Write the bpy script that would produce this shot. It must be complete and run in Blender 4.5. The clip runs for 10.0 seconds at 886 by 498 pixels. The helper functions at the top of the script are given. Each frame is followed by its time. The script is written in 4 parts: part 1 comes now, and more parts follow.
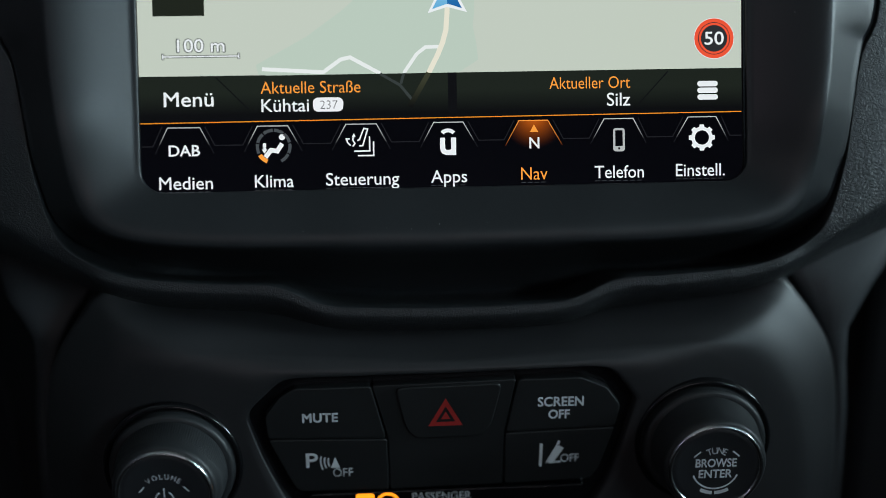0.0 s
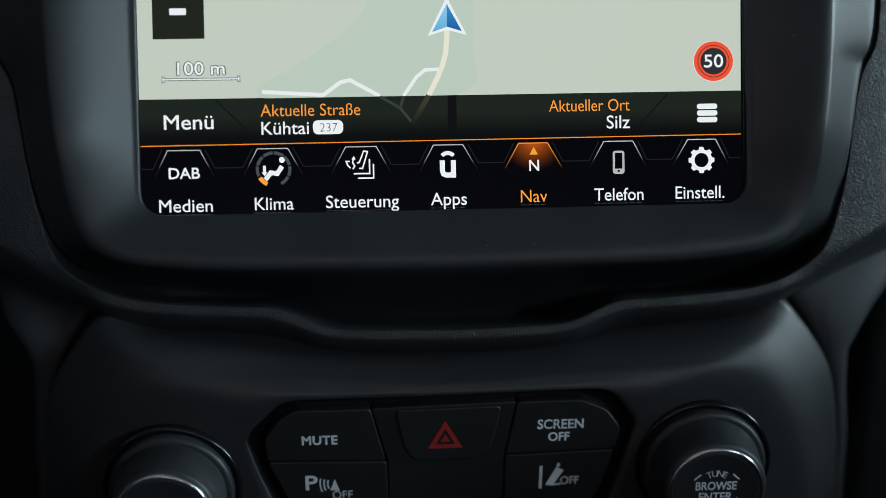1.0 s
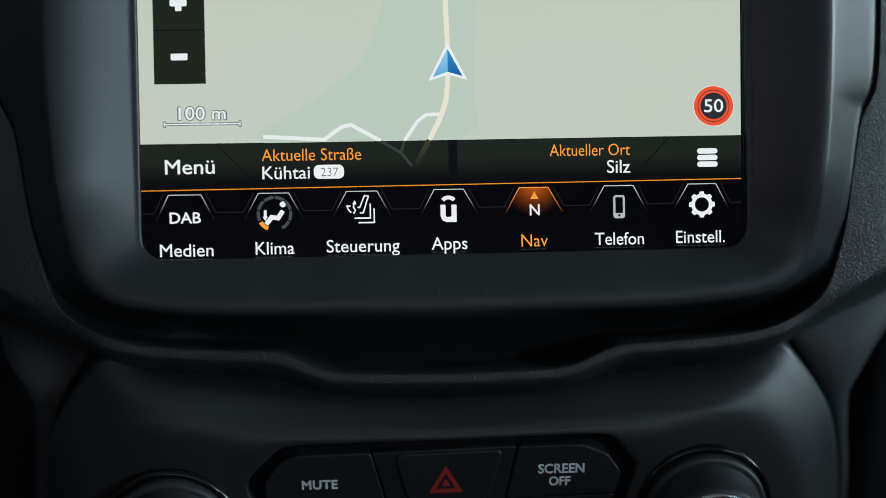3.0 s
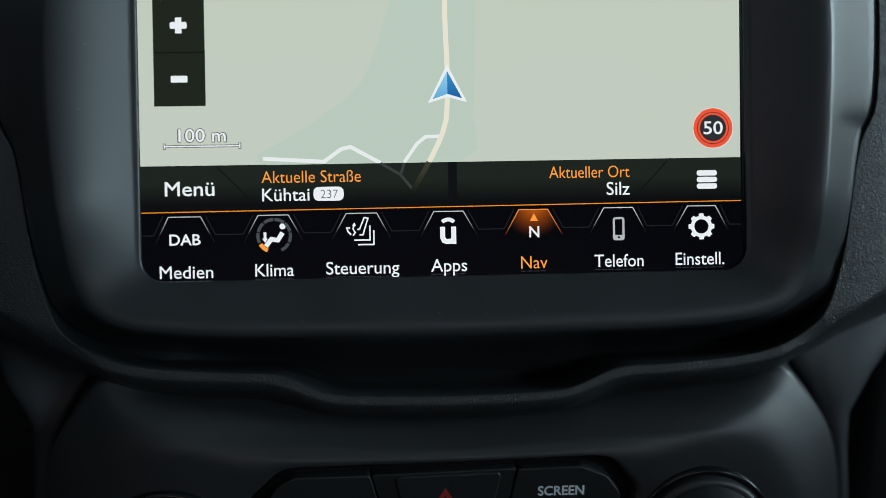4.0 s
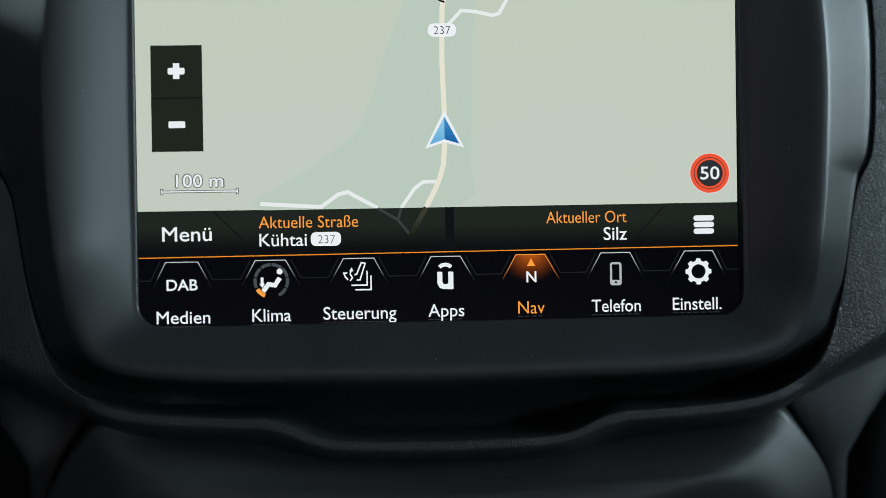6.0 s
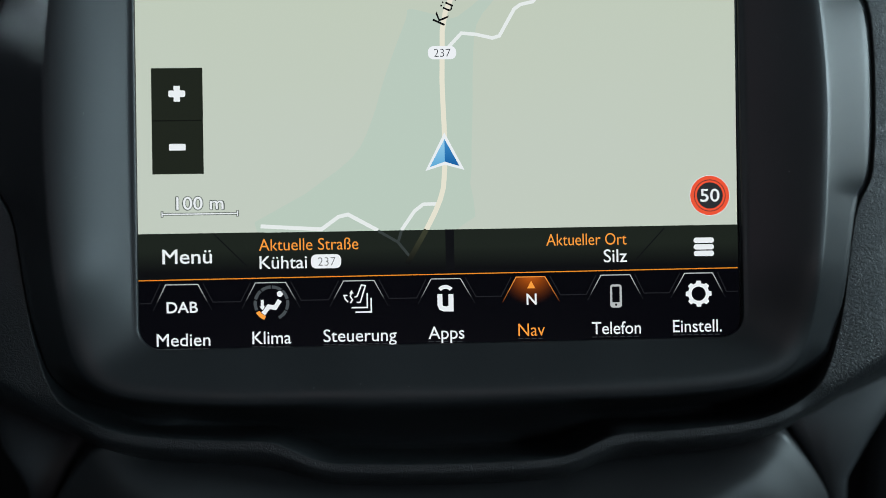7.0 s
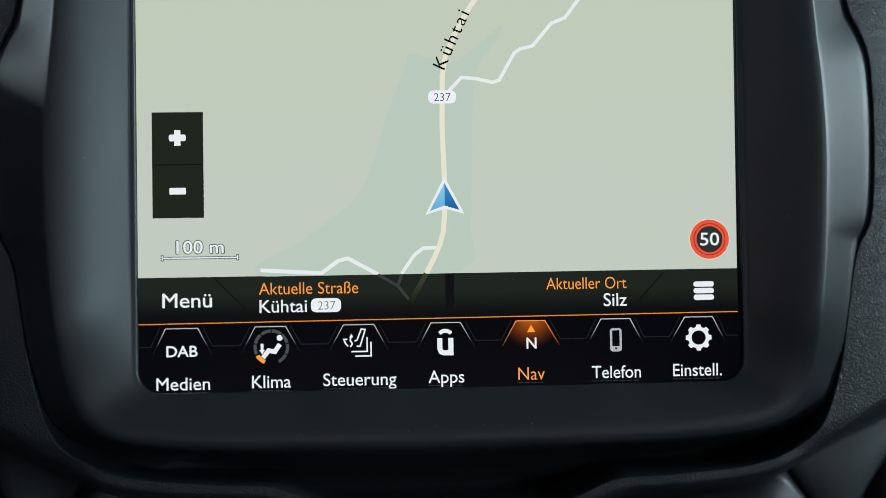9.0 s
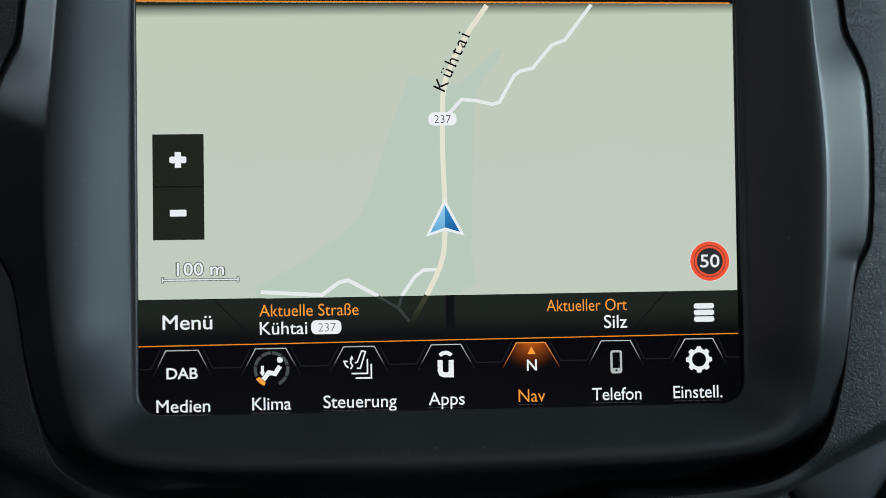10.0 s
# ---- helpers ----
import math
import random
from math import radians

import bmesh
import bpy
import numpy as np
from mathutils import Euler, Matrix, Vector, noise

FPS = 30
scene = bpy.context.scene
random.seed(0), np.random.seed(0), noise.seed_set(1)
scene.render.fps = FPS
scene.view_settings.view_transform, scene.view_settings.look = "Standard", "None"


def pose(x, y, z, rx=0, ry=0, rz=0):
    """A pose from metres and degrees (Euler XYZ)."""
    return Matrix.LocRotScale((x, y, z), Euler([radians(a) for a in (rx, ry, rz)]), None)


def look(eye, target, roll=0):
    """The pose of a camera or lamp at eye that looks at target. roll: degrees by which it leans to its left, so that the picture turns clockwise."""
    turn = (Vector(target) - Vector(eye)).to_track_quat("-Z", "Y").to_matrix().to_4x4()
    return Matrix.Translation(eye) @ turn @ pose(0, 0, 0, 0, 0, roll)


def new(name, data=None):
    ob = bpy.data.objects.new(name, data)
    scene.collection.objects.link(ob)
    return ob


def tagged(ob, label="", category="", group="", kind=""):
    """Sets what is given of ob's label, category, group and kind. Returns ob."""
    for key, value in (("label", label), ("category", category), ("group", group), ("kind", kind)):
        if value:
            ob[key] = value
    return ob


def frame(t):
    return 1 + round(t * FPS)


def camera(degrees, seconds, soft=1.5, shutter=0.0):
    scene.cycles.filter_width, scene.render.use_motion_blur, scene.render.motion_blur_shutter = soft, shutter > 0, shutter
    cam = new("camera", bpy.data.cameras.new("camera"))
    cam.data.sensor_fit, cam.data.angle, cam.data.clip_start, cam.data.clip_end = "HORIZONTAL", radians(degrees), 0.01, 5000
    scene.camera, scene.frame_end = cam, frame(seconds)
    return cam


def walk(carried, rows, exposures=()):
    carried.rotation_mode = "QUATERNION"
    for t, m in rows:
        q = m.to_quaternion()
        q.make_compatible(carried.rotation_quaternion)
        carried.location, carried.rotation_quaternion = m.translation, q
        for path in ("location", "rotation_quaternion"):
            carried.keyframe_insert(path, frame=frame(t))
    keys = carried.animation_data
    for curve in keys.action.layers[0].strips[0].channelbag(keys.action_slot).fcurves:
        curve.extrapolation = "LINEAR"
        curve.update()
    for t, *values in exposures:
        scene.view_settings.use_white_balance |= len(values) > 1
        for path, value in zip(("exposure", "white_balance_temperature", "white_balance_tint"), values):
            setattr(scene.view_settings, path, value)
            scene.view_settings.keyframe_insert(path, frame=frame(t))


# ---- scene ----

# The dash stands in a car's cabin: the display leans back, the panel below it is upright.
# DASH carries display coordinates (x right, y into the dash, z up the glass) into the cabin.
MM = 0.001
LEAN_BACK = 18.0
DASH = pose(0, 0, 0.80, -LEAN_BACK, 0, 0)
PANEL = DASH @ pose(0, -0.002, -0.082, LEAN_BACK, 0, 0)

# ---- camera ----
cam = camera(40.0, 10.0, soft=0.45)
PATH = [
    (0.0, (-1.485, -34.733, -3.564), (-1.406, -32.736, -3.648), -1.08),
    (0.5, (-1.482, -34.729, -3.373), (-1.403, -32.732, -3.449), -1.07),
    (1.0, (-1.484, -34.725, -3.182), (-1.404, -32.728, -3.251), -1.06),
    (1.5, (-1.489, -34.722, -2.992), (-1.41, -32.724, -3.054), -1.05),
    (2.0, (-1.491, -34.72, -2.802), (-1.412, -32.722, -2.857), -1.05),
    (2.5, (-1.489, -34.718, -2.614), (-1.409, -32.72, -2.661), -1.04),
    (4.0, (-1.456, -34.719, -2.052), (-1.376, -32.721, -2.077), -1.01),
    (4.5, (-1.432, -34.721, -1.866), (-1.352, -32.722, -1.883), -1.01),
    (5.0, (-1.405, -34.723, -1.68), (-1.324, -32.725, -1.69), -1.0),
    (5.5, (-1.379, -34.726, -1.495), (-1.298, -32.728, -1.497), -0.99),
    (7.0, (-1.364, -34.741, -0.943), (-1.283, -32.743, -0.921), -0.97),
    (7.5, (-1.36, -34.748, -0.759), (-1.279, -32.749, -0.73), -0.96),
    (8.0, (-1.358, -34.755, -0.576), (-1.276, -32.757, -0.539), -0.95),
    (8.5, (-1.362, -34.763, -0.393), (-1.28, -32.765, -0.349), -0.95),
    (9.0, (-1.36, -34.772, -0.211), (-1.278, -32.774, -0.159), -0.94),
    (9.5, (-1.359, -34.781, -0.028), (-1.277, -32.784, 0.031), -0.93),
    (10.0, (-1.361, -34.792, 0.154), (-1.279, -32.795, 0.221), -0.92),
]
walk(cam, [(t, DASH @ look([v * 0.01 for v in eye], [v * 0.01 for v in aim], roll)) for t, eye, aim, roll in PATH])
cam.data.dof.use_dof = True
cam.data.dof.focus_distance = 0.3488
cam.data.dof.aperture_fstop = 2.6

# ---- light ----
world = bpy.data.worlds.new("sky")
scene.world = world
world.use_nodes = True
wn = world.node_tree
sky = wn.nodes.new("ShaderNodeTexSky")
sky.sky_type = 'NISHITA'
sky.sun_disc = False
sky.sun_elevation = radians(14.6)
sky.sun_rotation = radians(97)
wn.links.new(sky.outputs[0], wn.nodes["Background"].inputs[0])
wn.nodes["Background"].inputs[1].default_value = 0.03
sun = new("sun", bpy.data.lights.new("sun", 'SUN'))
sun.data.energy = 0.8
sun.data.angle = radians(12)
sun.data.color = (0.66, 0.90, 1.0)
sun.matrix_world = look((2.84, -0.40, 0.75), (0, 0, 0))


def area_lamp(name, eye, target, sx, sy, watts, colour):
    ob = new(name, bpy.data.lights.new(name, 'AREA'))
    ob.data.shape = 'RECTANGLE'
    ob.data.size, ob.data.size_y = sx, sy
    ob.data.energy = watts
    ob.data.color = colour
    ob.matrix_world = look(eye, target)
    return ob


area_lamp("window_light_right", (1.80, -0.20, 1.20), (0.0, 0.0, 0.82), 0.40, 0.40, 12.5, (0.66, 0.90, 1.0))
area_lamp("rear_door_light_right", (1.45, -1.50, 1.35), (0.0, 0.0, 0.84), 0.70, 0.30, 38.0, (0.66, 0.90, 1.02))
area_lamp("window_light_left", (-1.20, 0.10, 1.05), (-0.1, 0.0, 0.86), 0.12, 0.12, 27.0, (0.70, 0.90, 1.0))
# Added pinkish fill from the rear left; no source is known there.
area_lamp("rear_fill_left", (-1.60, -1.26, 1.30), (0.0, 0.0, 0.84), 0.70, 0.30, 1.5, (1.0, 0.80, 0.98))
# Weak added fill from the front, for glints on the chrome rings.
area_lamp("front_fill", (0.0, 0.40, 1.16), (0.0, -0.4, 0.80), 1.0, 0.30, 0.2, (0.78, 0.92, 1.0))
# Added pinkish fill from behind that lifts the dark plastics.
area_lamp("rear_fill", (0.0, -1.92, 1.06), (0.0, 0.0, 0.80), 0.9, 0.25, 1.4, (1.0, 0.89, 0.96))


# ---- materials ----
def lin(r, g, b):
    return tuple((c / 255 / 12.92) if c <= 10 else ((c / 255 + 0.055) / 1.055) ** 2.4 for c in (r, g, b)) + (1.0,)


def blank(name):
    m = bpy.data.materials.new(name)
    m.use_nodes = True
    nt = m.node_tree
    return m, nt, nt.nodes["Principled BSDF"]


def mathn(nt, op, a, b=None, c=None, clamp=False):
    n = nt.nodes.new("ShaderNodeMath")
    n.operation = op
    n.use_clamp = clamp
    for i, v in enumerate((a, b, c)):
        if v is None:
            continue
        if isinstance(v, (int, float)):
            n.inputs[i].default_value = v
        else:
            nt.links.new(v, n.inputs[i])
    return n.outputs[0]


def noise_at(nt, coords, scale, detail=3.0, rough=0.55):
    n = nt.nodes.new("ShaderNodeTexNoise")
    n.inputs["Scale"].default_value = scale
    n.inputs["Detail"].default_value = detail
    n.inputs["Roughness"].default_value = rough
    nt.links.new(coords, n.inputs["Vector"])
    return n.outputs["Fac"]


def mix_colours(nt, fac, a, b):
    n = nt.nodes.new("ShaderNodeMix")
    n.data_type = 'RGBA'
    nt.links.new(fac, n.inputs["Factor"])
    n.inputs["A"].default_value = a
    n.inputs["B"].default_value = b
    return n.outputs["Result"]


def plastic(name, colour, rough, grain=2600.0, depth=0.000015, wear=0.25, spec=0.5):
    """Moulded plastic: fine grain in the relief, cloudy wear in colour and gloss."""
    m, nt, b = blank(name)
    co = nt.nodes.new("ShaderNodeTexCoord").outputs["Object"]
    cloud = noise_at(nt, co, 34.0, 4.0)
    fine = noise_at(nt, co, grain, 2.0)
    dark = tuple(c * (1 - wear) for c in colour[:3]) + (1,)
    light = tuple(c * (1 + wear) for c in colour[:3]) + (1,)
    col = mix_colours(nt, cloud, dark, light)
    nt.links.new(col, b.inputs["Base Color"])
    r = mathn(nt, 'ADD', mathn(nt, 'MULTIPLY', cloud, 0.16), rough - 0.08)
    nt.links.new(r, b.inputs["Roughness"])
    b.inputs["Specular IOR Level"].default_value = spec
    bump = nt.nodes.new("ShaderNodeBump")
    bump.inputs["Distance"].default_value = depth
    bump.inputs["Strength"].default_value = 0.8
    nt.links.new(fine, bump.inputs["Height"])
    nt.links.new(bump.outputs[0], b.inputs["Normal"])
    return m


def leather(name, colour):
    """Grained soft skin: cells with creases between them and long wrinkles."""
    m, nt, b = blank(name)
    co = nt.nodes.new("ShaderNodeTexCoord").outputs["Object"]
    warp = nt.nodes.new("ShaderNodeTexNoise")
    warp.inputs["Scale"].default_value = 260.0
    nt.links.new(co, warp.inputs["Vector"])
    add = nt.nodes.new("ShaderNodeVectorMath")
    add.operation = 'MULTIPLY_ADD'
    nt.links.new(warp.outputs["Color"], add.inputs[0])
    add.inputs[1].default_value = (0.0050, 0.0050, 0.0050)
    nt.links.new(co, add.inputs[2])
    stretch = nt.nodes.new("ShaderNodeMapping")
    stretch.inputs["Scale"].default_value = (0.8, 1.0, 1.2)
    stretch.inputs["Rotation"].default_value = (0, 0.15, 0)
    nt.links.new(add.outputs[0], stretch.inputs["Vector"])

    def pebbles(scale, width, smooth):
        """Rounded grains with creases between them."""
        cells = nt.nodes.new("ShaderNodeTexVoronoi")
        cells.feature = 'SMOOTH_F1'
        cells.inputs["Scale"].default_value = scale
        cells.inputs["Smoothness"].default_value = smooth
        nt.links.new(stretch.outputs[0], cells.inputs["Vector"])
        n = nt.nodes.new("ShaderNodeMapRange")
        n.interpolation_type = 'SMOOTHSTEP'
        n.inputs["From Min"].default_value = width
        n.inputs["From Max"].default_value = 0.0
        nt.links.new(cells.outputs["Distance"], n.inputs["Value"])
        return n.outputs[0]

    edge = nt.nodes.new("ShaderNodeTexVoronoi")
    edge.feature = 'DISTANCE_TO_EDGE'
    edge.inputs["Scale"].default_value = 1100.0
    nt.links.new(stretch.outputs[0], edge.inputs["Vector"])
    line = nt.nodes.new("ShaderNodeMapRange")
    line.interpolation_type = 'SMOOTHSTEP'
    line.inputs["From Max"].default_value = 0.22
    nt.links.new(edge.outputs["Distance"], line.inputs["Value"])
    crease = mathn(nt, 'ADD', mathn(nt, 'MULTIPLY', pebbles(1100.0, 0.75, 0.35), 0.45), mathn(nt, 'MULTIPLY', line.outputs[0], 0.3))
    soft = noise_at(nt, stretch.outputs[0], 330.0, 5.0, 0.62)
    high = mathn(nt, 'ADD', mathn(nt, 'ADD', crease, mathn(nt, 'MULTIPLY', pebbles(2600.0, 0.8, 0.3), 0.3)), mathn(nt, 'MULTIPLY', soft, 1.5))
    cloud = noise_at(nt, co, 40.0, 4.0)
    col = mix_colours(nt, cloud, tuple(c * 0.75 for c in colour[:3]) + (1,), tuple(c * 1.25 for c in colour[:3]) + (1,))
    nt.links.new(col, b.inputs["Base Color"])
    nt.links.new(mathn(nt, 'SUBTRACT', 0.47, mathn(nt, 'MULTIPLY', crease, 0.13)), b.inputs["Roughness"])
    bump = nt.nodes.new("ShaderNodeBump")
    bump.inputs["Distance"].default_value = 0.00012
    bump.inputs["Strength"].default_value = 1.0
    nt.links.new(high, bump.inputs["Height"])
    nt.links.new(bump.outputs[0], b.inputs["Normal"])
    return m


def shiny(name, colour, rough, metal=0.0):
    m, nt, b = blank(name)
    co = nt.nodes.new("ShaderNodeTexCoord").outputs["Object"]
    smear = noise_at(nt, co, 120.0, 4.0)
    nt.links.new(mathn(nt, 'ADD', mathn(nt, 'MULTIPLY', smear, 0.10), rough - 0.05), b.inputs["Roughness"])
    b.inputs["Base Color"].default_value = colour
    b.inputs["Metallic"].default_value = metal
    return m


def glow(name, colour, power=1.0):
    """A lit part of the display: black glass that gives off its own colour."""
    m, nt, b = blank(name)
    b.inputs["Base Color"].default_value = (0.003, 0.003, 0.004, 1)
    b.inputs["Roughness"].default_value = 0.20
    b.inputs["Specular IOR Level"].default_value = 0.04
    b.inputs["Emission Color"].default_value = colour
    b.inputs["Emission Strength"].default_value = power
    return m


def glow_fade(name, colour, back, z_full, z_none, power=1.0):
    """Display colour that fades down the glass from z_full to z_none (mm)."""
    m = glow(name, colour, power)
    nt = m.node_tree
    b = nt.nodes["Principled BSDF"]
    co = nt.nodes.new("ShaderNodeTexCoord").outputs["Object"]
    sep = nt.nodes.new("ShaderNodeSeparateXYZ")
    nt.links.new(co, sep.inputs[0])
    mr = nt.nodes.new("ShaderNodeMapRange")
    mr.inputs["From Min"].default_value = z_none * MM
    mr.inputs["From Max"].default_value = z_full * MM
    nt.links.new(sep.outputs["Z"], mr.inputs["Value"])
    nt.links.new(mix_colours(nt, mr.outputs[0], back, colour), b.inputs["Emission Color"])
    return m


def glow_spot(name, colour, back, cx, cz, radius, power=1.0):
    """Display colour that fades with distance from a point on the glass (mm)."""
    m = glow(name, colour, power)
    nt = m.node_tree
    b = nt.nodes["Principled BSDF"]
    co = nt.nodes.new("ShaderNodeTexCoord").outputs["Object"]
    d = nt.nodes.new("ShaderNodeVectorMath")
    d.operation = 'DISTANCE'
    d.inputs[1].default_value = (cx * MM, 0, cz * MM)
    nt.links.new(co, d.inputs[0])
    f = mathn(nt, 'SUBTRACT', 1.0, mathn(nt, 'DIVIDE', d.outputs["Value"], radius * MM), clamp=True)
    f = mathn(nt, 'POWER', f, 1.9)
    nt.links.new(mix_colours(nt, f, back, colour), b.inputs["Emission Color"])
    return m


def map_glow(name, low, high):
    """The map's ground: one pale tone that turns yellower up the glass, with faint blotches."""
    m = glow(name, low)
    nt = m.node_tree
    b = nt.nodes["Principled BSDF"]
    co = nt.nodes.new("ShaderNodeTexCoord").outputs["Object"]
    sep = nt.nodes.new("ShaderNodeSeparateXYZ")
    nt.links.new(co, sep.inputs[0])
    mr = nt.nodes.new("ShaderNodeMapRange")
    mr.inputs["From Min"].default_value = 0.02
    mr.inputs["From Max"].default_value = 0.085
    nt.links.new(sep.outputs["Z"], mr.inputs["Value"])
    f = mathn(nt, 'ADD', mr.outputs[0], mathn(nt, 'MULTIPLY', mathn(nt, 'SUBTRACT', noise_at(nt, co, 28.0, 3.0), 0.5), 0.5), clamp=True)
    nt.links.new(mix_colours(nt, f, low, high), b.inputs["Emission Color"])
    return m


BEZEL = plastic("bezel_plastic", (0.018, 0.020, 0.022, 1), 0.42, 2400, 0.00001, spec=0.5)
PANEL_PLASTIC = plastic("panel_plastic", (0.020, 0.0205, 0.0225, 1), 0.46, 2000, 0.00002, spec=0.6)
BUTTON = plastic("button_plastic", (0.014, 0.015, 0.016, 1), 0.45, 3000, 0.00001, spec=0.35)
SIDE_TRIM = plastic("trim_plastic", (0.035, 0.038, 0.042, 1), 0.55, 1800, 0.00003)
KNOB_RUBBER = plastic("knob_rubber", (0.022, 0.024, 0.026, 1), 0.46, 3000, 0.00001)
GLOSS_BLACK = shiny("gloss_black", (0.006, 0.006, 0.007, 1), 0.18)
CAP_BLACK = shiny("cap_black", (0.018, 0.020, 0.023, 1), 0.45)
CHROME = shiny("chrome", (0.82, 0.84, 0.86, 1), 0.22, 1.0)
LEATHER = leather("grained_leather", (0.020, 0.022, 0.024, 1))
# Pale print, with a faint glow of its own added to its colour.
LEGEND = plastic("legend_lit", (0.55, 0.60, 0.63, 1), 0.6, 3000, 0.000005)
LEGEND.node_tree.nodes["Principled BSDF"].inputs["Emission Color"].default_value = (0.74, 0.86, 0.92, 1)
LEGEND.node_tree.nodes["Principled BSDF"].inputs["Emission Strength"].default_value = 0.04
LEGEND_RED = plastic("legend_red", (0.36, 0.02, 0.018, 1), 0.5, 3000, 0.000005)
HEADLINER = plastic("headliner_cloth", (0.30, 0.30, 0.29, 1), 0.9, 600, 0.0002)
DOOR_CARD = plastic("door_card", (0.015, 0.015, 0.016, 1), 0.6, 600, 0.0001)
CARPET = plastic("carpet", (0.012, 0.012, 0.013, 1), 0.95, 900, 0.0008)
DUST = plastic("dust", (0.5, 0.5, 0.48, 1), 0.9, 3000, 0.00001)

SCREEN_BLACK = glow("screen_black", lin(3, 3, 6))
WHITE = glow("screen_white", lin(232, 238, 241))
ORANGE = glow("screen_orange", lin(250, 158, 62))
LINE_ORANGE = glow("line_orange", lin(236, 140, 40))
UNDERLINE = glow("screen_underline", lin(62, 66, 70))
GREY = glow("screen_grey", lin(70, 76, 80))
DIM = glow("screen_dim", lin(30, 31, 35))
PALE = glow("screen_pale", lin(178, 183, 184))
ZOOM_BLACK = glow("zoom_black", lin(31, 36, 28))
ZOOM_LINE = glow("zoom_line", lin(17, 20, 15))
MAP = map_glow("map_ground", lin(193, 203, 191), lin(192, 203, 185))
VALLEY = glow("map_valley", lin(185, 202, 189))
ROAD = glow("map_road", lin(229, 226, 208))
SIDE_ROAD = glow("map_side_road", lin(229, 235, 234))
INK = glow("map_ink", lin(20, 20, 20))
SHIELD = glow("map_shield", lin(236, 240, 244))
OUTLINE = glow("map_outline", lin(96, 104, 99))
SHIELD_INK = glow("shield_ink", lin(80, 84, 88))
BAR = glow_fade("bar_dark", lin(29, 35, 29), lin(11, 12, 13), -5.0, -11.0)
BAR_SPLIT = glow("bar_split", lin(13, 14, 16))
BAR_ROAD = glow_fade("bar_road", lin(56, 59, 44), lin(13, 14, 14), -2.0, -9.5)
BAR_SIDE = glow("bar_side_road", lin(54, 61, 60))
ARROW_LIGHT = glow_fade("arrow_light", lin(150, 205, 235), lin(95, 170, 215), 26, 18)
ARROW_DARK = glow_fade("arrow_dark", lin(60, 140, 200), lin(20, 92, 160), 26, 18)
SIGN_RED = glow("sign_red", lin(234, 84, 54))
SIGN_DARK = glow("sign_dark", lin(44, 47, 50))
TOP_SHADE = glow_fade("top_shade", lin(30, 37, 22), lin(192, 203, 185), 84.5, 80.6)
HEX_LINE = glow_fade("hex_line", lin(188, 193, 195), lin(24, 25, 29), -14.1, -19.6)
HEX_ORANGE = glow_fade("hex_orange", lin(245, 150, 64), lin(64, 28, 12), -14.1, -21.0)
NAV_GLOW = glow_spot("nav_glow", lin(206, 98, 20), lin(3, 3, 6), 25.6, -12.8, 9.6)
LAMP_AMBER = glow("lamp_amber", lin(255, 150, 30), 1.6)


# ---- mesh helpers ----
def mesh_from(name, verts, faces, material, smooth=False):
    me = bpy.data.meshes.new(name)
    me.from_pydata([tuple(v) for v in verts], [], faces)
    me.validate()
    me.materials.append(material)
    if smooth:
        me.polygons.foreach_set("use_smooth", [True] * len(me.polygons))
    me.update()
    return me


def part(name, me, parent, label=""):
    ob = new(name, me)
    ob.parent = parent
    if label:
        ob["label"] = label
    return ob


def thing(name, place, label, category, me=None, group="", kind=""):
    ob = new(name, me)
    ob.matrix_basis = place
    return tagged(ob, label, category, group, kind)


def closed_curve(points, steps=12):
    """A smooth closed line through the points (Catmull-Rom)."""
    n = len(points)
    out = []
    for i in range(n):
        p0, p1, p2, p3 = (np.array(points[(i + k) % n], float) for k in (-1, 0, 1, 2))
        for s in range(steps):
            u = s / steps
            out.append(0.5 * (2 * p1 + (p2 - p0) * u + (2 * p0 - 5 * p1 + 4 * p2 - p3) * u * u + (3 * p1 - p0 - 3 * p2 + p3) * u ** 3))
    return np.array(out)


def around(points, centre, n=360, steps=12):
    """The outline sampled at n even angles about centre: an n x 2 array."""
    c = closed_curve(points, steps) - np.array(centre)
    nxt = np.roll(c, -1, axis=0)
    out = []
    for k in range(n):
        a = 2 * math.pi * k / n
        d = np.array((math.cos(a), math.sin(a)))
        s0 = c[:, 0] * d[1] - c[:, 1] * d[0]
        s1 = nxt[:, 0] * d[1] - nxt[:, 1] * d[0]
        best = 0.0
        for i in np.nonzero(s0 * s1 <= 0)[0]:
            f = s0[i] / (s0[i] - s1[i]) if s0[i] != s1[i] else 0.0
            best = max(best, float((c[i] + f * (nxt[i] - c[i])) @ d))
        out.append(np.array(centre) + best * d)
    return np.array(out)


def mirrored(right):
    """A closed outline from its right half, listed from the bottom middle up to the top middle."""
    return list(right) + [(-x, z) for x, z in reversed(right) if abs(x) > 0.01]


def rounded(x0, x1, z0, z1, r, n=6):
    out = []
    for cx, cz, a in ((x1 - r, z0 + r, -90), (x1 - r, z1 - r, 0), (x0 + r, z1 - r, 90), (x0 + r, z0 + r, 180)):
        for k in range(n + 1):
            t = radians(a + 90 * k / n)
            out.append((cx + r * math.cos(t), cz + r * math.sin(t)))
    return out


